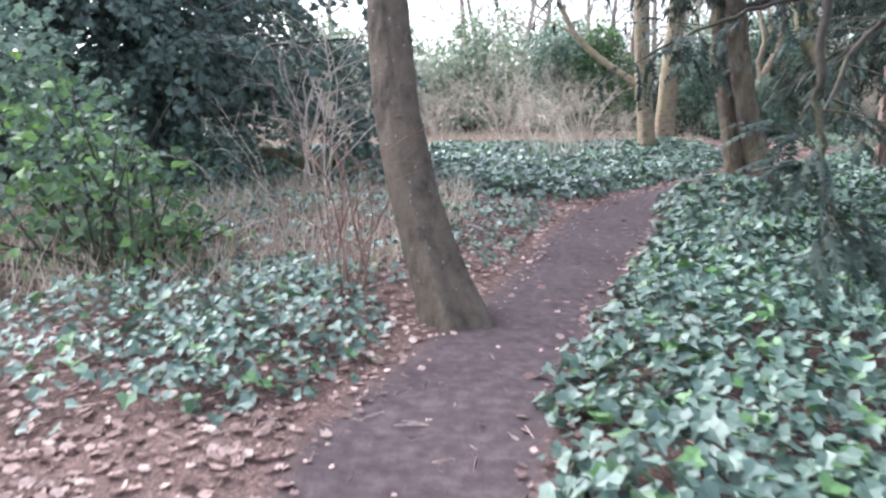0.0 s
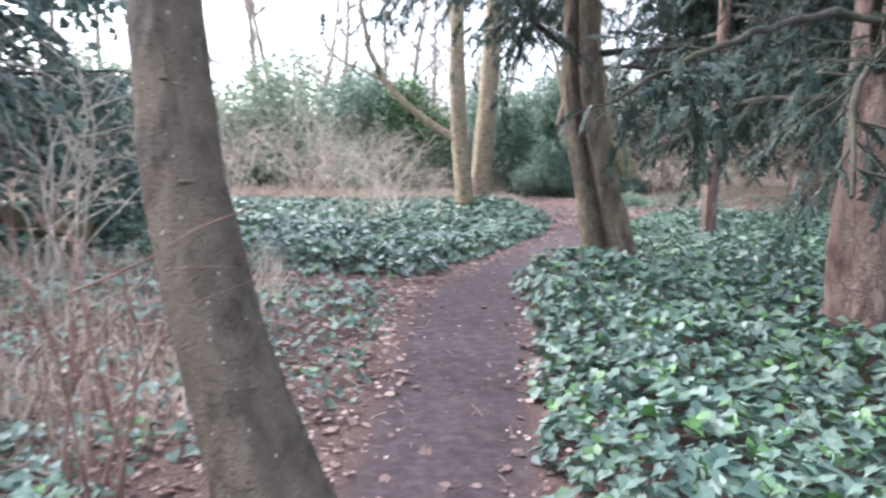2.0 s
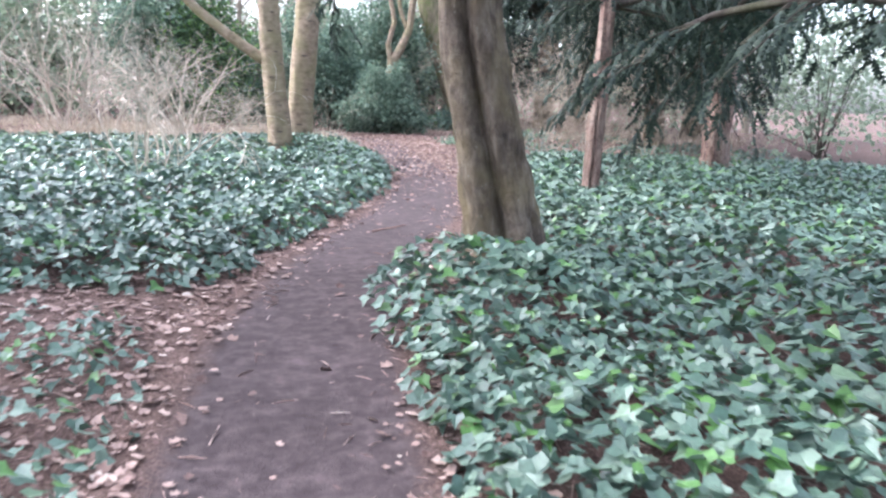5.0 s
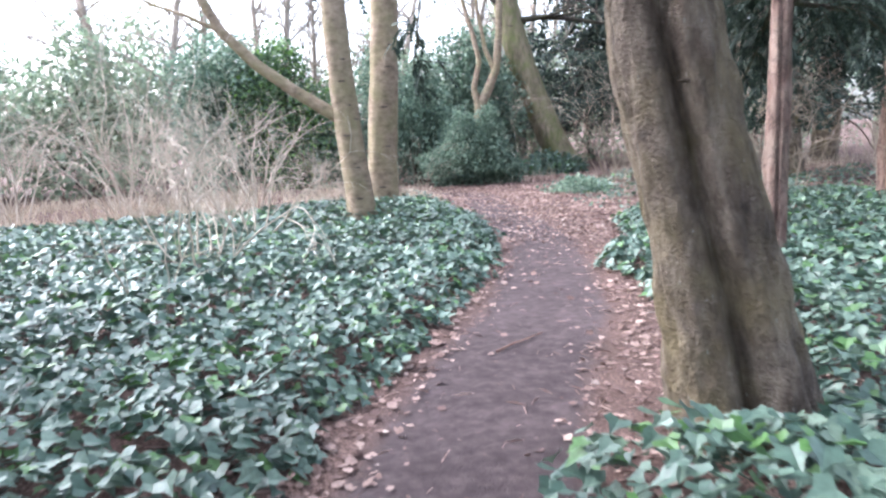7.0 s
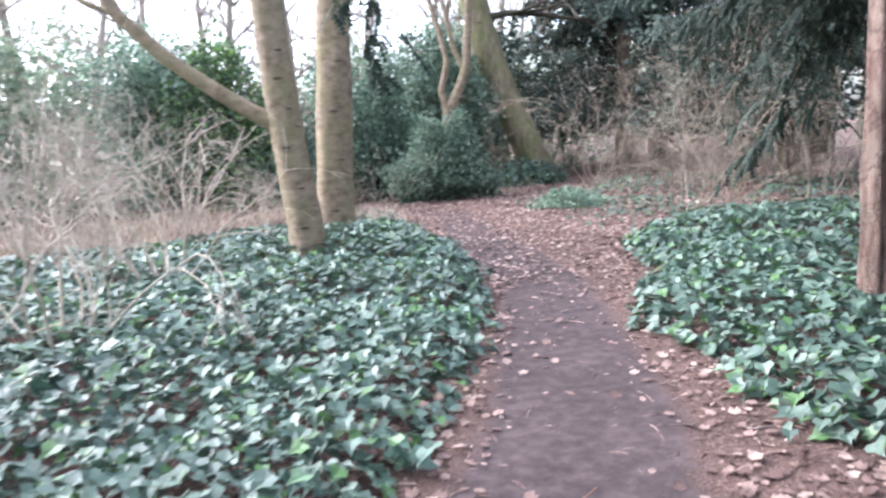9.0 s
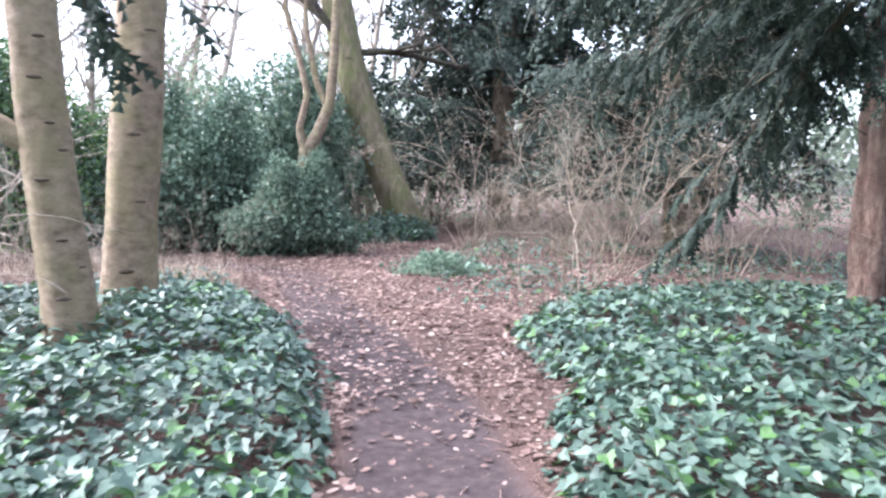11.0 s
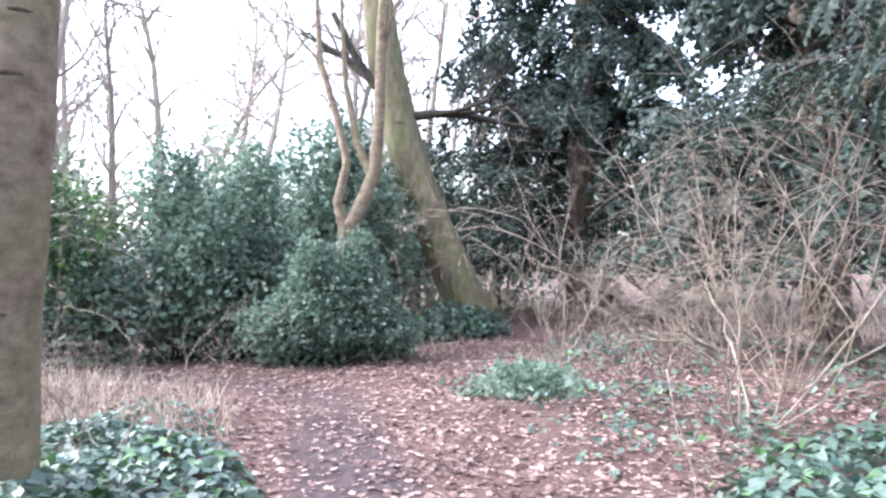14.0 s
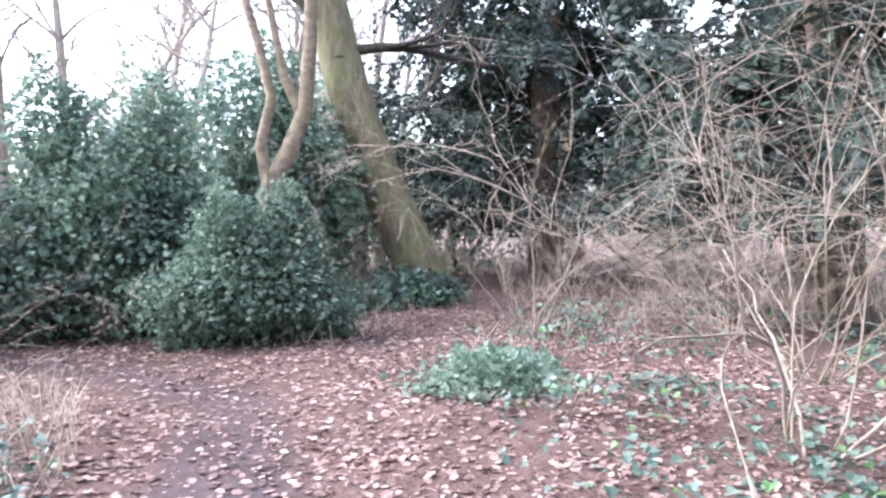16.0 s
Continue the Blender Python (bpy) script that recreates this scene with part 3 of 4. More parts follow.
def tree_with(x, y, label, category, mat, pts, radii, spots=(), crown=None, crown_mat=None, **shape):
    e = thing("tree", x, y, label, category)
    part("trunk", trunk_mesh("trunk", mat, pts, radii, **shape), e)
    scars(e, pts, radii, spots)
    if crown:
        for start, way, length, radius, depth in crown:
            b = Build()
            branching(b, start, way, length, radius, depth, 0.13, 0.6, 4, 0, 7)
            part("limb", b.mesh("limb", crown_mat or mat, True), e)
    return e


# leaning grey tree beside the path
A_PTS = [(0.12, 4.87, -0.05), (-0.05, 5.11, 0.36), (-0.2, 5.37, 0.8), (-0.32, 5.63, 1.32), (-0.39, 5.89, 1.81), (-0.44, 6.14, 2.4), (-0.55, 6.4, 4), (-0.62, 6.5, 6.5)]
A_RAD = [0.19, 0.183, 0.173, 0.167, 0.162, 0.157, 0.12, 0.07]
tree_with(0.11, 4.98, "leaning grey-brown smooth-barked tree beside the footpath", "tree", BARK_A, A_PTS, A_RAD,
          [(-88, 1.36, 0.055), (-50, 1.05, 0.035), (-100, 1.78, 0.03), (-70, 0.62, 0.03)],
          [((-0.53, 6.34, 3.6), (-0.7, 0.3, 0.8), 2.5, 0.05, 2), ((-0.6, 6.42, 4.4), (0.6, -0.2, 0.9), 2.5, 0.05, 2), ((-0.64, 6.48, 5.8), (0, 0.1, 1), 3, 0.07, 2)], flare=0.55, lobes=3, flute=0.05, rough=0.05, seed=1.3, sides=64, steps=100, crag=0.35)
# old fluted yew at the bend
C_PTS = [(4.42, 10.57, -0.05), (4.32, 10.61, 0.5), (4.16, 10.68, 1.2), (4.02, 10.75, 1.9), (3.95, 10.78, 2.5), (3.9, 10.8, 4), (3.9, 10.8, 6.5)]
C_RAD = [0.29, 0.265, 0.24, 0.215, 0.21, 0.17, 0.1]
yew_c = tree_with(4.3, 10.62, "old yew tree with a thick fluted leaning trunk", "tree", BARK_C, C_PTS, C_RAD, [(-100, 1.05, 0.07), (-60, 0.65, 0.06), (-120, 1.7, 0.05)], flare=0.3, lobes=2, flute=0.26, rough=0.08, seed=1.05, sides=96, steps=150, crease=True, crag=0.3)
# pair of buff trunks
D_PTS = [(5.2, 19.1, -0.05), (5.15, 19.12, 0.5), (5.06, 19.16, 1.3), (4.98, 19.2, 2.2), (4.9, 19.25, 3.5), (4.8, 19.3, 9)]
D_RAD = [0.24, 0.215, 0.205, 0.2, 0.18, 0.1]
buff_tree = tree_with(5.2, 19.1, "buff smooth-barked tree with dark horizontal scars in ivy", "tree", BARK_D, D_PTS, D_RAD,
          [(-110, 0.55, 0.09), (-95, 1.02, 0.07), (-118, 1.5, 0.085), (-88, 1.95, 0.06), (-108, 2.3, 0.08), (-92, 2.62, 0.07), (-60, 0.8, 0.06), (-66, 1.74, 0.07)],
          [((4.88, 19.25, 4.6), (0.7, 0.1, 0.8), 3, 0.08, 2), ((4.82, 19.3, 8), (-0.3, 0, 1), 4, 0.1, 2)], flare=0.3, lobes=4, flute=0.03, rough=0.03, seed=3)
bow = Build()
tube(bow, [(5.06, 19.17, 1.7), (4.75, 19.3, 1.88), (4.3, 19.5, 2.2), (3.8, 19.7, 2.6), (3.35, 19.9, 3.1), (3.0, 20.05, 3.8), (2.8, 20.1, 4.8), (2.7, 20.2, 6.0)], [0.12, 0.1, 0.092, 0.085, 0.08, 0.07, 0.055, 0.03], 12)
branching(bow, (3.35, 19.9, 3.1), (-0.9, 0.3, 0.5), 1.8, 0.035, 2)
branching(bow, (2.85, 20.1, 4.5), (-0.5, -0.2, 0.9), 1.8, 0.03, 2)
part("limb", bow.mesh("limb", BARK_D, True), buff_tree)
E_PTS = [(5.88, 20.25, -0.05), (5.92, 20.25, 1), (5.99, 20.22, 2.2), (6.06, 20.2, 3.6), (6.2, 20.2, 9)]
E_RAD = [0.29, 0.255, 0.245, 0.235, 0.1]
tree_with(5.88, 20.25, "greenish buff smooth-barked tree standing in ivy", "tree", BARK_D, E_PTS, E_RAD, [(-110, 0.62, 0.1), (-88, 1.3, 0.08), (-108, 1.95, 0.09), (-92, 2.6, 0.1), (-84, 2.95, 0.09)],
          [((6.08, 20.2, 4), (0.5, 0.4, 0.8), 3, 0.08, 2), ((6.18, 20.2, 8), (0.2, 0, 1), 4, 0.1, 2)], flare=0.25, lobes=4, flute=0.03, seed=4)
# great leaning tree at the fork of the paths
G_PTS = [(15.65, 29.4, -0.05), (15.15, 29.7, 1.2), (14.5, 30.1, 3), (14.05, 30.45, 4.9), (13.75, 30.6, 6.4), (13.5, 30.7, 9), (13.4, 30.8, 13)]
G_RAD = [0.56, 0.5, 0.46, 0.42, 0.4, 0.3, 0.15]
tree_with(15.65, 29.4, "great leaning tree with mossy brown bark", "tree", BARK_G, G_PTS, G_RAD, [(-120, 4.8, 0.14), (-150, 2.5, 0.1)],
          [((14.0, 30.3, 5.2), (-0.8, 0.1, 0.55), 2.6, 0.14, 2), ((13.9, 30.4, 5.0), (0.9, -0.3, 0.25), 3.4, 0.12, 3), ((13.6, 30.6, 8), (0.5, 0, 0.8), 4, 0.15, 3), ((13.4, 30.8, 12), (-0.3, 0, 1), 4, 0.12, 3)], DARK_LIMB, flare=0.45, lobes=5, flute=0.05, seed=5)


def forked_tree():
    e = thing("tree", 11.25, 27.4, "slender pinkish-buff tree with a forked trunk", "tree")
    part("trunk", trunk_mesh("trunk", BARK_D, [(11.25, 27.40, -0.05), (11.25, 27.40, 1.2), (11.35, 27.35, 2.3)], [0.17, 0.15, 0.15], flare=0.2, seed=6, sides=20, steps=24), e)
    b = Build()
    tube(b, [(11.33, 27.36, 2.15), (11.55, 27.25, 2.6), (11.75, 27.10, 3.2), (11.83, 27.05, 4.2), (11.85, 27.00, 5.5), (11.95, 27.00, 8)], [0.15, 0.13, 0.115, 0.1, 0.085, 0.03], 10)
    tube(b, [(11.31, 27.38, 2.15), (11.20, 27.42, 2.7), (11.35, 27.35, 3.4), (11.20, 27.45, 4.2), (10.95, 27.60, 5.2), (10.85, 27.60, 7.5)], [0.11, 0.085, 0.075, 0.07, 0.06, 0.02], 9)
    tube(b, [(11.77, 27.10, 3.0), (11.50, 27.25, 3.7), (11.35, 27.40, 4.8), (11.25, 27.40, 6.5)], [0.08, 0.07, 0.05, 0.02], 8)
    for p, w in (((11.85, 27.00, 5.0), (0.5, 0, 0.8)), ((11.00, 27.60, 5), (-0.6, 0, 0.7)), ((11.30, 27.40, 5.8), (0, 0.3, 1)), ((11.90, 27.00, 6.5), (0.2, 0.3, 1))):
        branching(b, p, w, 1.8, 0.03, 2)
    part("limbs", b.mesh("limbs", BARK_D, True), e)


forked_tree()


def clear_of_walk(pts, gap):
    """True where a point hangs low over the path."""
    d, _ = seg_dist(pts[:, :2], PATH)
    return (d < gap + 0.2) & (pts[:, 2] < 2.55)


def yew_foliage(parent, boughs, shape, size, per_bough, twig_mat=DARK_LIMB, fine=True, hang=0.5, drop=0.5, sweeps=(), floor_z=0.0, leaf_mat=YEW):
    """Boughs with drooping side twigs, each set with flat sprays of needles. Bough: start, way, length, radius."""
    wood, leaf = Build(), Build()
    pos, along = [], []
    for start, way, length, radius in boughs:
        pts = bend(start, way, length, 10, 0.1, drop)
        if clear_of_walk(pts, 0.75).any() or (floor_z > 1.6 and pts[:, 2].min() < floor_z + 0.2):
            continue
        tube(wood, pts, np.linspace(radius, radius * 0.25, len(pts)), 6 if fine else 4)
        d = unit(np.gradient(pts, axis=0))
        for _ in range(per_bough):
            u = rng.uniform(1.5, len(pts) - 1)
            i = int(u)
            base = pts[i] + (pts[min(i + 1, len(pts) - 1)] - pts[i]) * (u - i)
            side = np.cross(d[i], (0, 0, 1)) * rng.choice([-1, 1])
            way2 = unit(0.55 * d[i] + side * rng.uniform(0.3, 1.1) + np.array([0, 0, rng.normal(0.0, 0.25)]))
            tw = bend(base, way2, length * rng.uniform(0.12, 0.32), 5, 0.14, hang * rng.uniform(0.5, 1.8))
            if clear_of_walk(tw, 0.6).any() or tw[:, 2].min() < floor_z:
                continue
            if fine:
                tube(wood, tw, np.linspace(radius * 0.16 + 0.002, 0.0025, len(tw)), 3)
            td = unit(np.gradient(tw, axis=0))
            for k in range(len(tw)):
                for s in (-1, 1):
                    for _r in range(1):
                        q = rng.uniform(0, 1)
                        pp = tw[k] + (tw[min(k + 1, len(tw) - 1)] - tw[k]) * q
                        pos.append(pp)
                        along.append(td[k] * 0.8 + s * unit(np.cross(td[k], (0.1, 0, 1))) * rng.uniform(0.3, 1.0) + np.array([0, 0, -hang * rng.uniform(0, 1.1)]))
    for line, radius, first in sweeps:
        pts = np.array(line, float)
        fine_u = np.linspace(0, len(pts) - 1, 6 * len(pts))
        pts = np.stack([np.interp(fine_u, np.arange(len(line)), pts[:, k]) for k in range(3)], -1)
        for _ in range(3):
            pts[1:-1] = (pts[:-2] + 2 * pts[1:-1] + pts[2:]) / 4
        pts[1:-1] += rng.normal(0, 0.008, pts[1:-1].shape)
        tube(wood, pts, np.linspace(radius, radius * 0.25, len(pts)), 7)
        d = unit(np.gradient(pts, axis=0))
        for i in range(int(first * len(pts)), len(pts)):
            tw = bend(pts[i], d[i] * 0.5 + rng.normal(0, 0.6, 3), rng.uniform(0.15, 0.45), 4, 0.15, 0.6)
            tube(wood, tw, np.linspace(0.006, 0.002, len(tw)), 3)
            for q in tw[1:]:
                for _r in range(2):
                    pos.append(q + rng.normal(0, 0.02, 3))
                    along.append(unit(tw[-1] - tw[0]) + rng.normal(0, 0.5, 3) + np.array([0, 0, -0.4]))
    pos, along = np.array(pos), np.array(along)
    normal = np.column_stack([rng.normal(0, 0.5, (len(pos), 2)), np.ones(len(pos))])
    scatter(leaf, shape, pos, along, normal, size * rng.uniform(0.7, 1.35, len(pos)))
    part("boughs", wood.mesh("boughs", twig_mat, True), parent)
    part("foliage", leaf.mesh("foliage", leaf_mat), parent, "dark green drooping needles")


def ring_boughs(x, y, z0, z1, count, reach, az=(0, 360), rise=0.25, radius=0.06, offset=0.1):
    out = []
    for i in range(count):
        a = radians(az[0] + (az[1] - az[0]) * (i + rng.uniform(0.1, 0.9)) / count)
        z = rng.uniform(z0, z1)
        k = reach * (1.0 - 0.5 * (z - z0) / max(z1 - z0, 0.1) * 0.8) * rng.uniform(0.75, 1.15)
        out.append(((x + offset * math.cos(a), y + offset * math.sin(a), z), (math.cos(a), math.sin(a), rise + rng.normal(0, 0.12)), k, radius * rng.uniform(0.7, 1.2)))
    return out


# boughs of the old yew at the bend
# Ring above 3.5 m: unseen crown boughs, thickened to shade the ivy below.
yew_foliage(yew_c, [((3.95, 10.78, 2.7), (-0.7, -0.6, 0.35), 2.4, 0.05), ((3.95, 10.78, 2.9), (-0.05, 1.0, 0.3), 4.2, 0.06), ((3.9, 10.8, 3.1), (-0.6, 0.8, 0.25), 3.4, 0.06), ((3.95, 10.8, 3.0), (0.5, 0.85, 0.3), 3.6, 0.06),
                    ((3.95, 10.8, 2.7), (0.9, -0.3, 0.3), 2.4, 0.05), ((3.95, 10.8, 3.0), (-0.95, 0.1, 0.3), 2.8, 0.05)] + ring_boughs(3.9, 10.8, 3.5, 6.2, 15, 3.3), SPRAY, 0.16, 26, hang=0.9, drop=0.75, floor_z=2.1,
            sweeps=[([(3.92, 10.8, 3.4), (3.9, 12.2, 3.8), (4.2, 13.8, 3.5), (4.42, 14.6, 2.8), (4.47, 14.95, 2.1)], 0.025, 0.76),
                    ([(3.92, 10.8, 3.3), (3.8, 11.8, 3.6), (4.0, 12.9, 3.4), (4.05, 13.4, 3.0)], 0.03, 0.5),
                    ([(3.92, 10.8, 3.2), (4.2, 11.6, 3.4), (4.65, 12.4, 3.25), (4.8, 12.8, 2.95)], 0.025, 0.5)])


def yew(x, y, r, height, lean, boughs, label, shape, size, per, trunk_mat=BARK_F, **kw):
    reseed(x, y)
    pts = [(x, y, -0.05), (x + lean[0] * 0.3, y + lean[1] * 0.3, height * 0.3), (x + lean[0] * 0.7, y + lean[1] * 0.7, height * 0.65), (x + lean[0], y + lean[1], height)]
    e = tree_with(x, y, label, "tree", trunk_mat, pts, [r, r * 0.9, r * 0.75, r * 0.2], flare=0.3, lobes=5, flute=0.15, rough=0.1, seed=x, crease=True)
    yew_foliage(e, boughs, shape, size, per, **kw)
    return e


# slim red-barked yew
yew(8.05, 13.82, 0.115, 7, (0.1, 0.1), ring_boughs(8.1, 13.9, 2.6, 5.8, 28, 3.2, (-60, 95), rise=0.15, radius=0.04), "slim red-barked yew with low drooping boughs", SPRAY, 0.19, 28, drop=0.75, hang=0.8)
# yew near the start, its boughs over the path
# Second, higher ring: unseen boughs added to keep sky light off the ivy.
yew(4.9, 7.2, 0.29, 7, (0.1, 0.2), [((4.8, 7.2, 2.2), (-0.75, -0.62, 0.2), 3.2, 0.05), ((4.8, 7.2, 2.4), (-0.9, -0.35, 0.2), 3.0, 0.05), ((4.8, 7.2, 2.3), (-0.95, 0.1, 0.15), 2.8, 0.05),
    ((4.8, 7.1, 2.1), (-0.55, -0.85, 0.15), 3.4, 0.045), ((4.9, 7.2, 2.0), (-0.5, 0.8, 0.1), 2.4, 0.045), ((4.9, 7.1, 2.0), (-0.35, -0.95, 0.05), 3.2, 0.04)] + ring_boughs(4.95, 7.3, 2.5, 6.5, 15, 3.5, rise=0.2) + ring_boughs(4.95, 7.3, 3.6, 6.3, 18, 4.2, rise=0.2), "yew with a ridged red-brown trunk and low boughs", SPRAY, 0.16, 26, drop=0.42,
    sweeps=[([(4.8, 7.1, 2.5), (3.6, 5.2, 2.75), (2.4, 3.8, 2.7), (1.72, 3.2, 2.35), (1.5, 3.05, 1.9), (1.47, 3.0, 1.5), (1.52, 3.0, 1.15), (1.62, 2.95, 0.95)], 0.035, 0.72),
            ([(4.8, 7.1, 2.3), (3.6, 6.0, 2.35), (2.5, 5.3, 2.2), (1.7, 5.0, 1.95), (1.3, 4.9, 1.75)], 0.03, 0.5)])
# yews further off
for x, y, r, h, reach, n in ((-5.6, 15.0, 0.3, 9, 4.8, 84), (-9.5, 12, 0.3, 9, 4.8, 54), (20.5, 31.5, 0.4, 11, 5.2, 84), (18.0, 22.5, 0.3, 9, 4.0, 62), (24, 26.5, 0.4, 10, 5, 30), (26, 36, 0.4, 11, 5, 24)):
    # Trees at x < 0 take the lightened needle copy.
    yew(x, y, r, h, (rng.normal(0, 0.3), rng.normal(0, 0.3)), ring_boughs(x, y, 1.5, h * 0.95, n, reach, rise=0.12, radius=0.05), "dense dark green yew tree with drooping boughs", SPRAY_FAR, 0.46, 24 if n > 50 else 14, BARK_C, fine=False, drop=0.8, hang=0.7, floor_z=1.5 if x > 15 else 0.0, leaf_mat=YEW if x > 0 else YEW_LIT)


yew(13.8, 16.6, 0.26, 9, (0.2, 0.1), ring_boughs(13.8, 16.6, 3.0, 8.5, 50, 3.5, (50, 270), rise=0.1, radius=0.05), "broad dark yew with boughs hanging low", SPRAY_MID, 0.24, 32, fine=False, drop=0.35, hang=0.6, floor_z=1.9)


# ---- shrubs ----
def bare_shrub(x, y, height, spread, stems, label, mat=TWIG, depth=3, kids=4, radius=0.016, lean=(0, 0), name="bare_shrub", wander=0.13):
    reseed(x, y)
    e = thing(name, x, y, label, "shrub")
    b = Build()
    for i in range(stems):
        a = 2 * math.pi * (i + rng.uniform(0, 0.8)) / stems
        s = spread * rng.uniform(0.25, 1.0)
        way = (math.cos(a) * s + lean[0], math.sin(a) * s + lean[1], 1)
        branching(b, (x + 0.12 * math.cos(a), y + 0.12 * math.sin(a), -0.02), way, height * rng.uniform(0.55, 0.85), radius * rng.uniform(0.6, 1.2), depth, wander, 0.62, kids, 0.25, 5, lift=0.1)
    part("stems", b.mesh("stems", mat, True), e)
    return e


PALE = "leafless pale-twigged shrub with arching stems"
bare_shrub(11.7, 19.62, 3.9, 0.9, 8, PALE, TWIG_BROWN, kids=5, radius=0.013, wander=0.18)
bare_shrub(13.8, 18.7, 3.2, 0.7, 7, PALE, TWIG_BROWN, kids=4, radius=0.011, wander=0.17)
bare_shrub(14.0, 20.8, 3.8, 0.8, 11, PALE, TWIG_BROWN, kids=4, radius=0.011, wander=0.17)
bare_shrub(6.65, 21.2, 1.7, 0.6, 6, PALE, TWIG_BROWN, kids=3, radius=0.008, wander=0.2)
bare_shrub(6.7, 23.0, 1.5, 0.6, 6, PALE, TWIG_BROWN, kids=3, radius=0.007, wander=0.2)
bare_shrub(5.6, 22.6, 2.0, 0.7, 7, PALE, TWIG_BROWN, kids=3, radius=0.009, wander=0.2)
bare_shrub(6.3, 23.8, 0.9, 0.5, 6, PALE, kids=3, radius=0.007, wander=0.2)
bare_shrub(5.9, 24.7, 1.2, 0.6, 7, PALE, radius=0.009, wander=0.2)
bare_shrub(2.5, 16.4, 1.9, 0.8, 8, PALE, radius=0.015)
bare_shrub(3.4, 18.8, 2.2, 0.9, 9, PALE, radius=0.016)
bare_shrub(1.9, 14.6, 1.5, 0.25, 3, "thin leafless saplings rising out of ivy", TWIG, 2, 2, 0.011)
bare_shrub(-1.95, 11.5, 3.2, 0.35, 6, "tall leafless shrub with pale upright stems", radius=0.02)
bare_shrub(-0.72, 5.45, 1.7, 0.3, 8, "thin brown shoots of a leafless shrub", TWIG_RED, 2, 2, 0.009)
bare_shrub(-1.3, 6.4, 1.5, 0.5, 6, "leafless pale twigs above leaf litter", TWIG, 2, 3, 0.008)
for x in np.arange(-7, 5.6, 1.15):
    bare_shrub(x + rng.normal(0, 0.4), 25.6 + rng.normal(0, 1.0), rng.uniform(2.4, 3.9), 0.6, 10, PALE, depth=3, kids=3, radius=0.02)
for x, y in ((15.5, 22.8), (17, 25), (19, 24), (13.8, 24.6), (22, 30), (17.5, 19.5), (18, 28), (20.5, 27.5), (16.5, 31), (19, 25.5)):
    bare_shrub(x, y, rng.uniform(1.8, 3.0), 0.8, 10, PALE, TWIG_BROWN, depth=3, kids=3, radius=0.014)


def leafy_bush(x, y, lumps, count, size, mat, label, shape=OVAL, name="evergreen_bush", stems=5, droop=-0.1):
    """An evergreen bush: short stems under lumps of leaves. Lump: centre (from the base) and three radii."""
    reseed(x, y)
    e = thing(name, x, y, label, "bush")
    wood, leaf = Build(), Build()
    for c, _r in lumps:
        for _ in range(stems):
            tgt = np.array(c) + rng.normal(0, 0.5, 3) * np.array(_r)
            p0 = np.array([x, y, 0.0]) + np.array([*rng.normal(0, 0.12, 2), 0])
            q = np.array([x, y, 0.0]) + tgt
            mid = (p0 + q) / 2 + rng.normal(0, 0.1, 3)
            tube(wood, [p0, mid, q], [0.02, 0.014, 0.005], 5)
    vol = np.array([r[0] * r[1] * r[2] for _, r in lumps]) ** 0.67
    for (c, r), k in zip(lumps, (vol / vol.sum() * count).astype(int)):
        d = unit(rng.normal(0, 1, (k, 3)))
        shell = rng.random(k) ** 0.35
        warp = 1 + 0.16 * np.sin(5 * d[:, 0] + 3 * d[:, 2] + c[0]) + 0.16 * np.sin(6 * d[:, 1] - 4 * d[:, 2] + c[1] * 3) + rng.normal(0, 0.08, k)
        p = np.array([x, y, 0]) + np.array(c) + d * np.array(r) * (shell * warp)[:, None]
        ok = p[:, 2] > 0.04
        p, d = p[ok], d[ok]
        along = d * 0.7 + rng.normal(0, 0.6, d.shape) + np.array([0, 0, droop])
        normal = d * 0.5 + np.array([0, 0, 0.9]) + rng.normal(0, 0.45, d.shape)
        scatter(leaf, shape, p, along, normal, size * rng.uniform(0.6, 1.3, len(p)))
    part("stems", wood.mesh("stems", DARK_LIMB), e)
    part("foliage", leaf.mesh("foliage", mat), e)
    return e


leafy_bush(10.7, 26.5, [((0, 0, 0.75), (1.15, 0.9, 0.75)), ((0.3, 0.2, 1.3), (0.8, 0.7, 0.6)), ((-0.6, 0.1, 0.6), (0.8, 0.7, 0.6)), ((-0.35, 0, 1.5), (0.4, 0.4, 0.55)), ((0.95, 0, 0.45), (0.6, 0.6, 0.45)), ((0.55, 0.1, 1.75), (0.3, 0.3, 0.45))], 17000, 0.075, LAUREL, "dense dark green evergreen bush beside the path")
leafy_bush(8.9, 28.6, [((0, 0, 1.3), (1.2, 1.0, 1.3)), ((0.5, 0.3, 2.3), (1.0, 0.9, 1.0)), ((-0.7, 0, 0.9), (0.9, 0.8, 0.9)), ((-0.2, 0.2, 3.0), (0.55, 0.5, 0.8)), ((-1.6, 0.2, 0.9), (0.9, 0.8, 0.9))], 11000, 0.12, LAUREL, "tall grey-green evergreen bush", DIAMOND)
leafy_bush(9.75, 28.0, [((0, 0, 1.2), (0.9, 0.8, 1.2)), ((0.1, 0.1, 2.3), (0.7, 0.6, 0.9)), ((0.6, 0.2, 1.6), (0.7, 0.6, 0.9)), ((-0.6, 0, 1.7), (0.6, 0.6, 0.8)), ((0.2, 0, 3.1), (0.4, 0.4, 0.6))], 9000, 0.10, LAUREL, "tall loose grey-green evergreen bush behind another", DIAMOND)
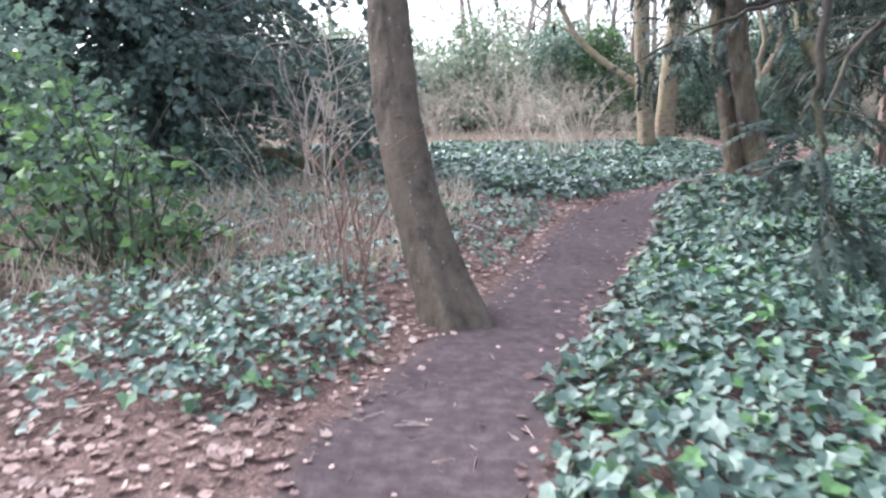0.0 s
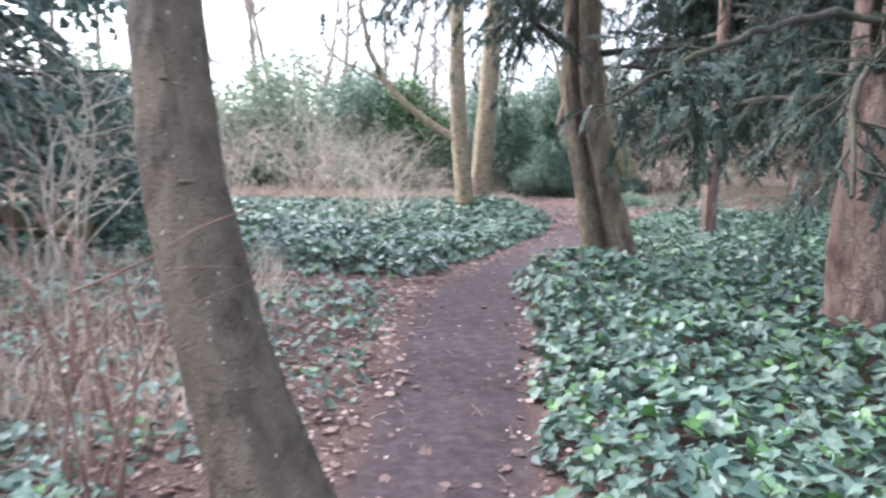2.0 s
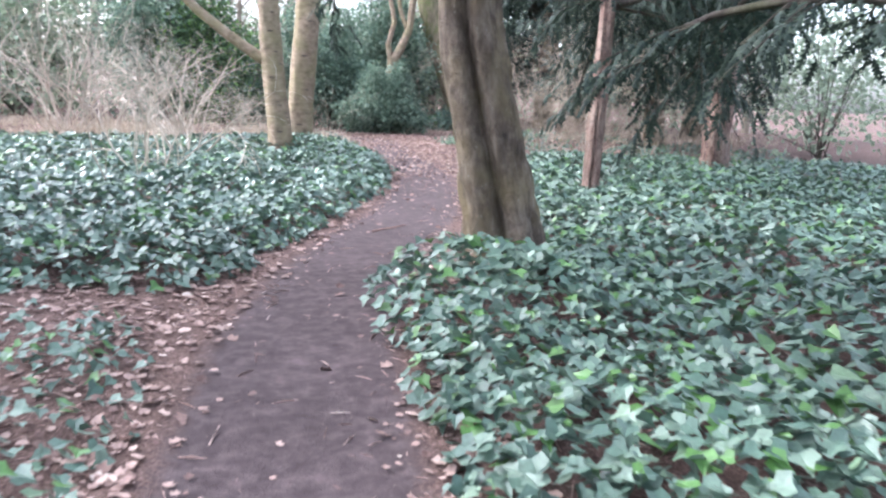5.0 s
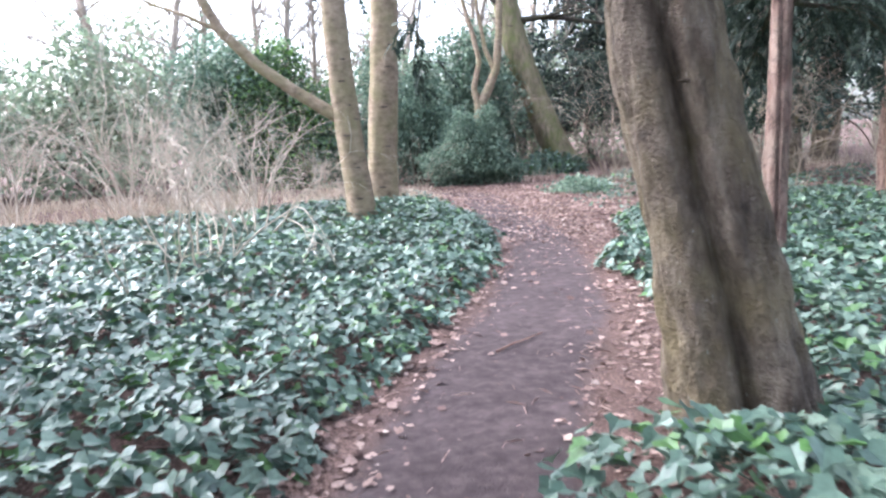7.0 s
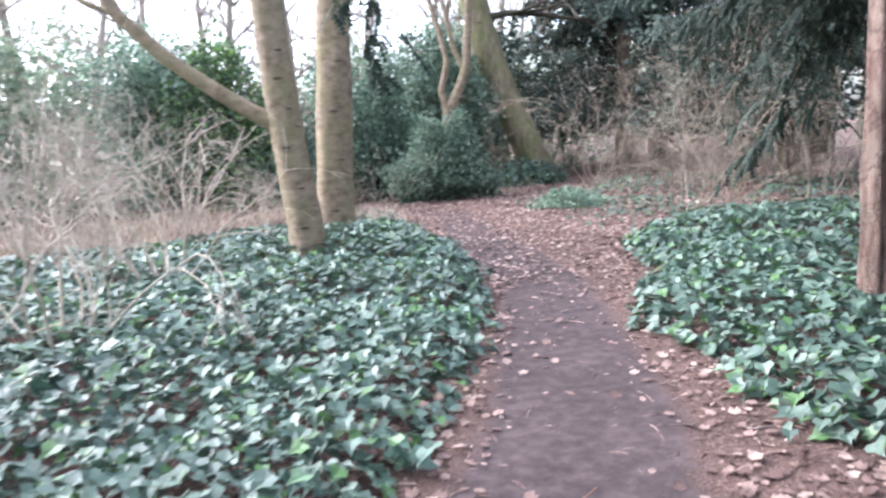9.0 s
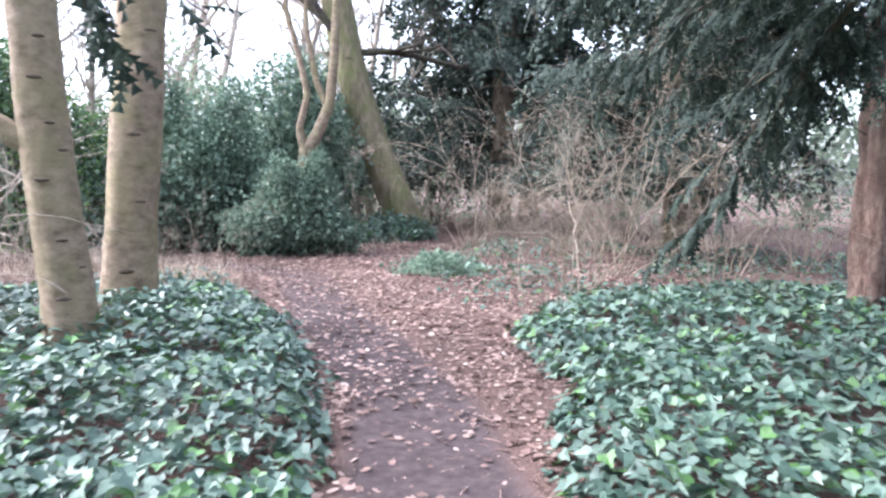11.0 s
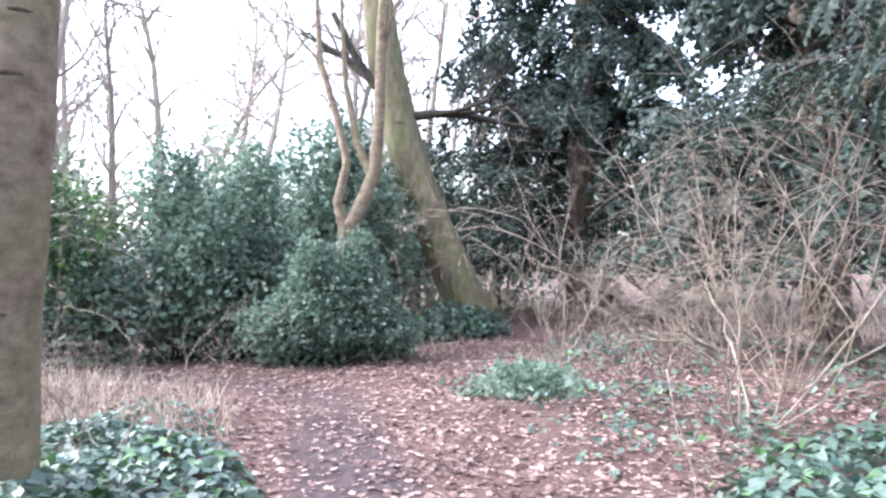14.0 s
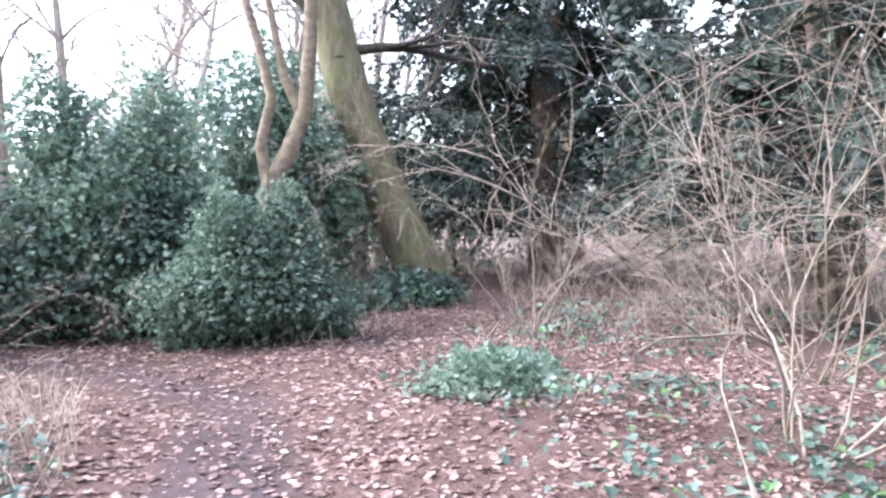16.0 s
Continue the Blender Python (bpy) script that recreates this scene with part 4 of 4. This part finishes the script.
leafy_bush(6.6, 29.2, [((0, 0, 1.2), (1.4, 1.1, 1.25)), ((-0.9, 0, 2.3), (1.1, 0.9, 1.2)), ((0.6, 0.2, 2.2), (0.9, 0.8, 0.9)), ((-0.5, 0, 3.4), (0.8, 0.7, 0.8))], 10000, 0.12, BRIGHT, "broad rounded mid-green evergreen bush", DIAMOND)
leafy_bush(12.6, 30.5, [((0, 0, 1.6), (1.6, 1.2, 1.6)), ((-0.4, 0, 3.2), (1.5, 1.2, 1.3)), ((0.9, 0, 2.5), (1.2, 1, 1.4)), ((-1.3, -0.5, 1.2), (1.1, 1, 1.2)), ((0.2, 0, 4.2), (0.7, 0.6, 0.8))], 11000, 0.15, LAUREL, "tall dark evergreen holly", DIAMOND)
leafy_bush(14.3, 28.6, [((0, 0, 0.3), (0.9, 0.7, 0.45)), ((0.9, 0.3, 0.25), (0.7, 0.6, 0.4))], 2600, 0.10, IVY, "low ivy mound round a tree's foot", IVY_FAR, "ivy_mound", 2)
leafy_bush(11.4, 22.45, [((0, 0, 0.14), (0.75, 0.6, 0.24)), ((0.6, 0.4, 0.1), (0.5, 0.45, 0.18))], 2200, 0.08, LAUREL, "low grey-green tuft of leaves in litter", OVAL, "leafy_tuft", 6)
leafy_bush(5.0, 30, [((0, 0, 1.8), (1.8, 1.4, 1.8)), ((-0.5, 0, 3.2), (1.3, 1.2, 1.2))], 8000, 0.15, LAUREL, "tall rounded dark green evergreen bush", DIAMOND)
leafy_bush(-3.6, 11.6, [((0, 0, 0.4), (0.9, 0.8, 0.55)), ((0.6, 0.2, 0.25), (0.6, 0.6, 0.4))], 3200, 0.09, IVY, "low mound covered in dark ivy", IVY_FAR, "ivy_mound", 2)
leafy_bush(-2.5, 5.9, [((0, 0, 0.7), (0.6, 0.55, 0.5)), ((-0.5, -0.1, 1.2), (0.6, 0.5, 0.5)), ((0.2, 0.3, 0.3), (0.7, 0.6, 0.35)), ((-1.1, 0, 0.5), (0.7, 0.6, 0.5))], 1000, 0.10, BRIGHT, "loose bright green leafy shrub", OVAL, "leafy_shrub", 8)
leafy_bush(-3.6, 7.3, [((0, 0, 1.0), (0.8, 0.7, 0.9)), ((-0.6, 0.2, 1.9), (0.7, 0.6, 0.6))], 1500, 0.10, LAUREL, "tall green leafy shrub", OVAL, "leafy_shrub", 8)


def fallen_stick(p0, p1, label):
    b = Build()
    pts = bend(p0, np.array(p1) - np.array(p0), np.linalg.norm(np.array(p1) - np.array(p0)), 7, 0.08)
    pts[:, 2] = p0[2] + 0.004 * np.sin(np.arange(len(pts)))
    tube(b, pts, np.linspace(0.009, 0.004, len(pts)), 7)
    tube(b, bend(pts[4], pts[4] - pts[3] + np.array([0.02, -0.02, 0.003]), 0.09, 3, 0.1), [0.004, 0.0035, 0.003, 0.002], 5)
    tagged(new("fallen_stick", b.mesh("fallen_stick", TWIG_RED, True)), label, "stick")


fallen_stick((4.0, 12.42, 0.02), (4.55, 12.62, 0.02), "thin brown stick lying on the dirt path")


def mossy_log():
    b = Build()
    pts = bend((-4.6, 14.5, 0.55), (1, -0.55, -0.12), 3.0, 10, 0.05)
    tube(b, pts, np.linspace(0.2, 0.15, len(pts)), 14)
    tagged(new("fallen_log", b.mesh("fallen_log", BARK_G, True)), "fallen log covered in green moss", "log")


mossy_log()


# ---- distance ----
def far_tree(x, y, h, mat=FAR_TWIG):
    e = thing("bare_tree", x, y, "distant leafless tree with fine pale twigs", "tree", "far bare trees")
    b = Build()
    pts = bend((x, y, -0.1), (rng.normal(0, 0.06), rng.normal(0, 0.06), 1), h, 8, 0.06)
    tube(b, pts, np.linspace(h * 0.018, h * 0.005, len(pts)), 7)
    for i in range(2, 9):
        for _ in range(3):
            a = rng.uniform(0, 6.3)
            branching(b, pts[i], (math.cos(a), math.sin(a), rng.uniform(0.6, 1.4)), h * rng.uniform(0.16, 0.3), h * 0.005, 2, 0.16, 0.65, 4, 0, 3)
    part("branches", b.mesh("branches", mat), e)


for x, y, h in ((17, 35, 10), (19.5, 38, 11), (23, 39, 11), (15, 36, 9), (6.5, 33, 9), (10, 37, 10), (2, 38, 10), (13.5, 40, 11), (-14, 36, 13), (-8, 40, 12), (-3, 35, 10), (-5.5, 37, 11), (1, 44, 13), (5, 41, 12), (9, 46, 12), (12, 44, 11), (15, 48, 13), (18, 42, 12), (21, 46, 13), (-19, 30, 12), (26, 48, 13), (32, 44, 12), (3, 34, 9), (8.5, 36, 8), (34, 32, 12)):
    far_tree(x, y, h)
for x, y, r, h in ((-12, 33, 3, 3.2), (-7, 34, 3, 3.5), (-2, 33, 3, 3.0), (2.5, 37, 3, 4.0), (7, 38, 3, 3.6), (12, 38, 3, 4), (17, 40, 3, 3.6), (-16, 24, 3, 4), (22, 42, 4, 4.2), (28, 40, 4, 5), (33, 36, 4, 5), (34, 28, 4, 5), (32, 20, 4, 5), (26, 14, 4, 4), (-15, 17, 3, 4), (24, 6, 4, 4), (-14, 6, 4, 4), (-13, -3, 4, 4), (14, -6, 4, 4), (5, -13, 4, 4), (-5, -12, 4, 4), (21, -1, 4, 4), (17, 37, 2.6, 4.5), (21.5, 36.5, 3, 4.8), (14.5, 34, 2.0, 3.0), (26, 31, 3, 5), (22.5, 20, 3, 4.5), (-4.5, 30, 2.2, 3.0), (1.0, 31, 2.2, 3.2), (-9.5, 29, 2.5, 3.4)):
    leafy_bush(x, y, [((0, 0, h * 0.45), (r, r * 0.7, h * 0.55)), ((r * 0.5, 0, h * 0.8), (r * 0.6, r * 0.5, h * 0.5)), ((-r * 0.5, 0.2, h * 0.7), (r * 0.6, r * 0.5, h * 0.45)), ((0.1 * r, 0, h * 1.15), (r * 0.4, r * 0.4, h * 0.4))], 3300 if y > 22 else 1100, 0.22, HAZED_GREEN, "distant evergreen thicket in haze-paled green", DIAMOND, "thicket", 4)
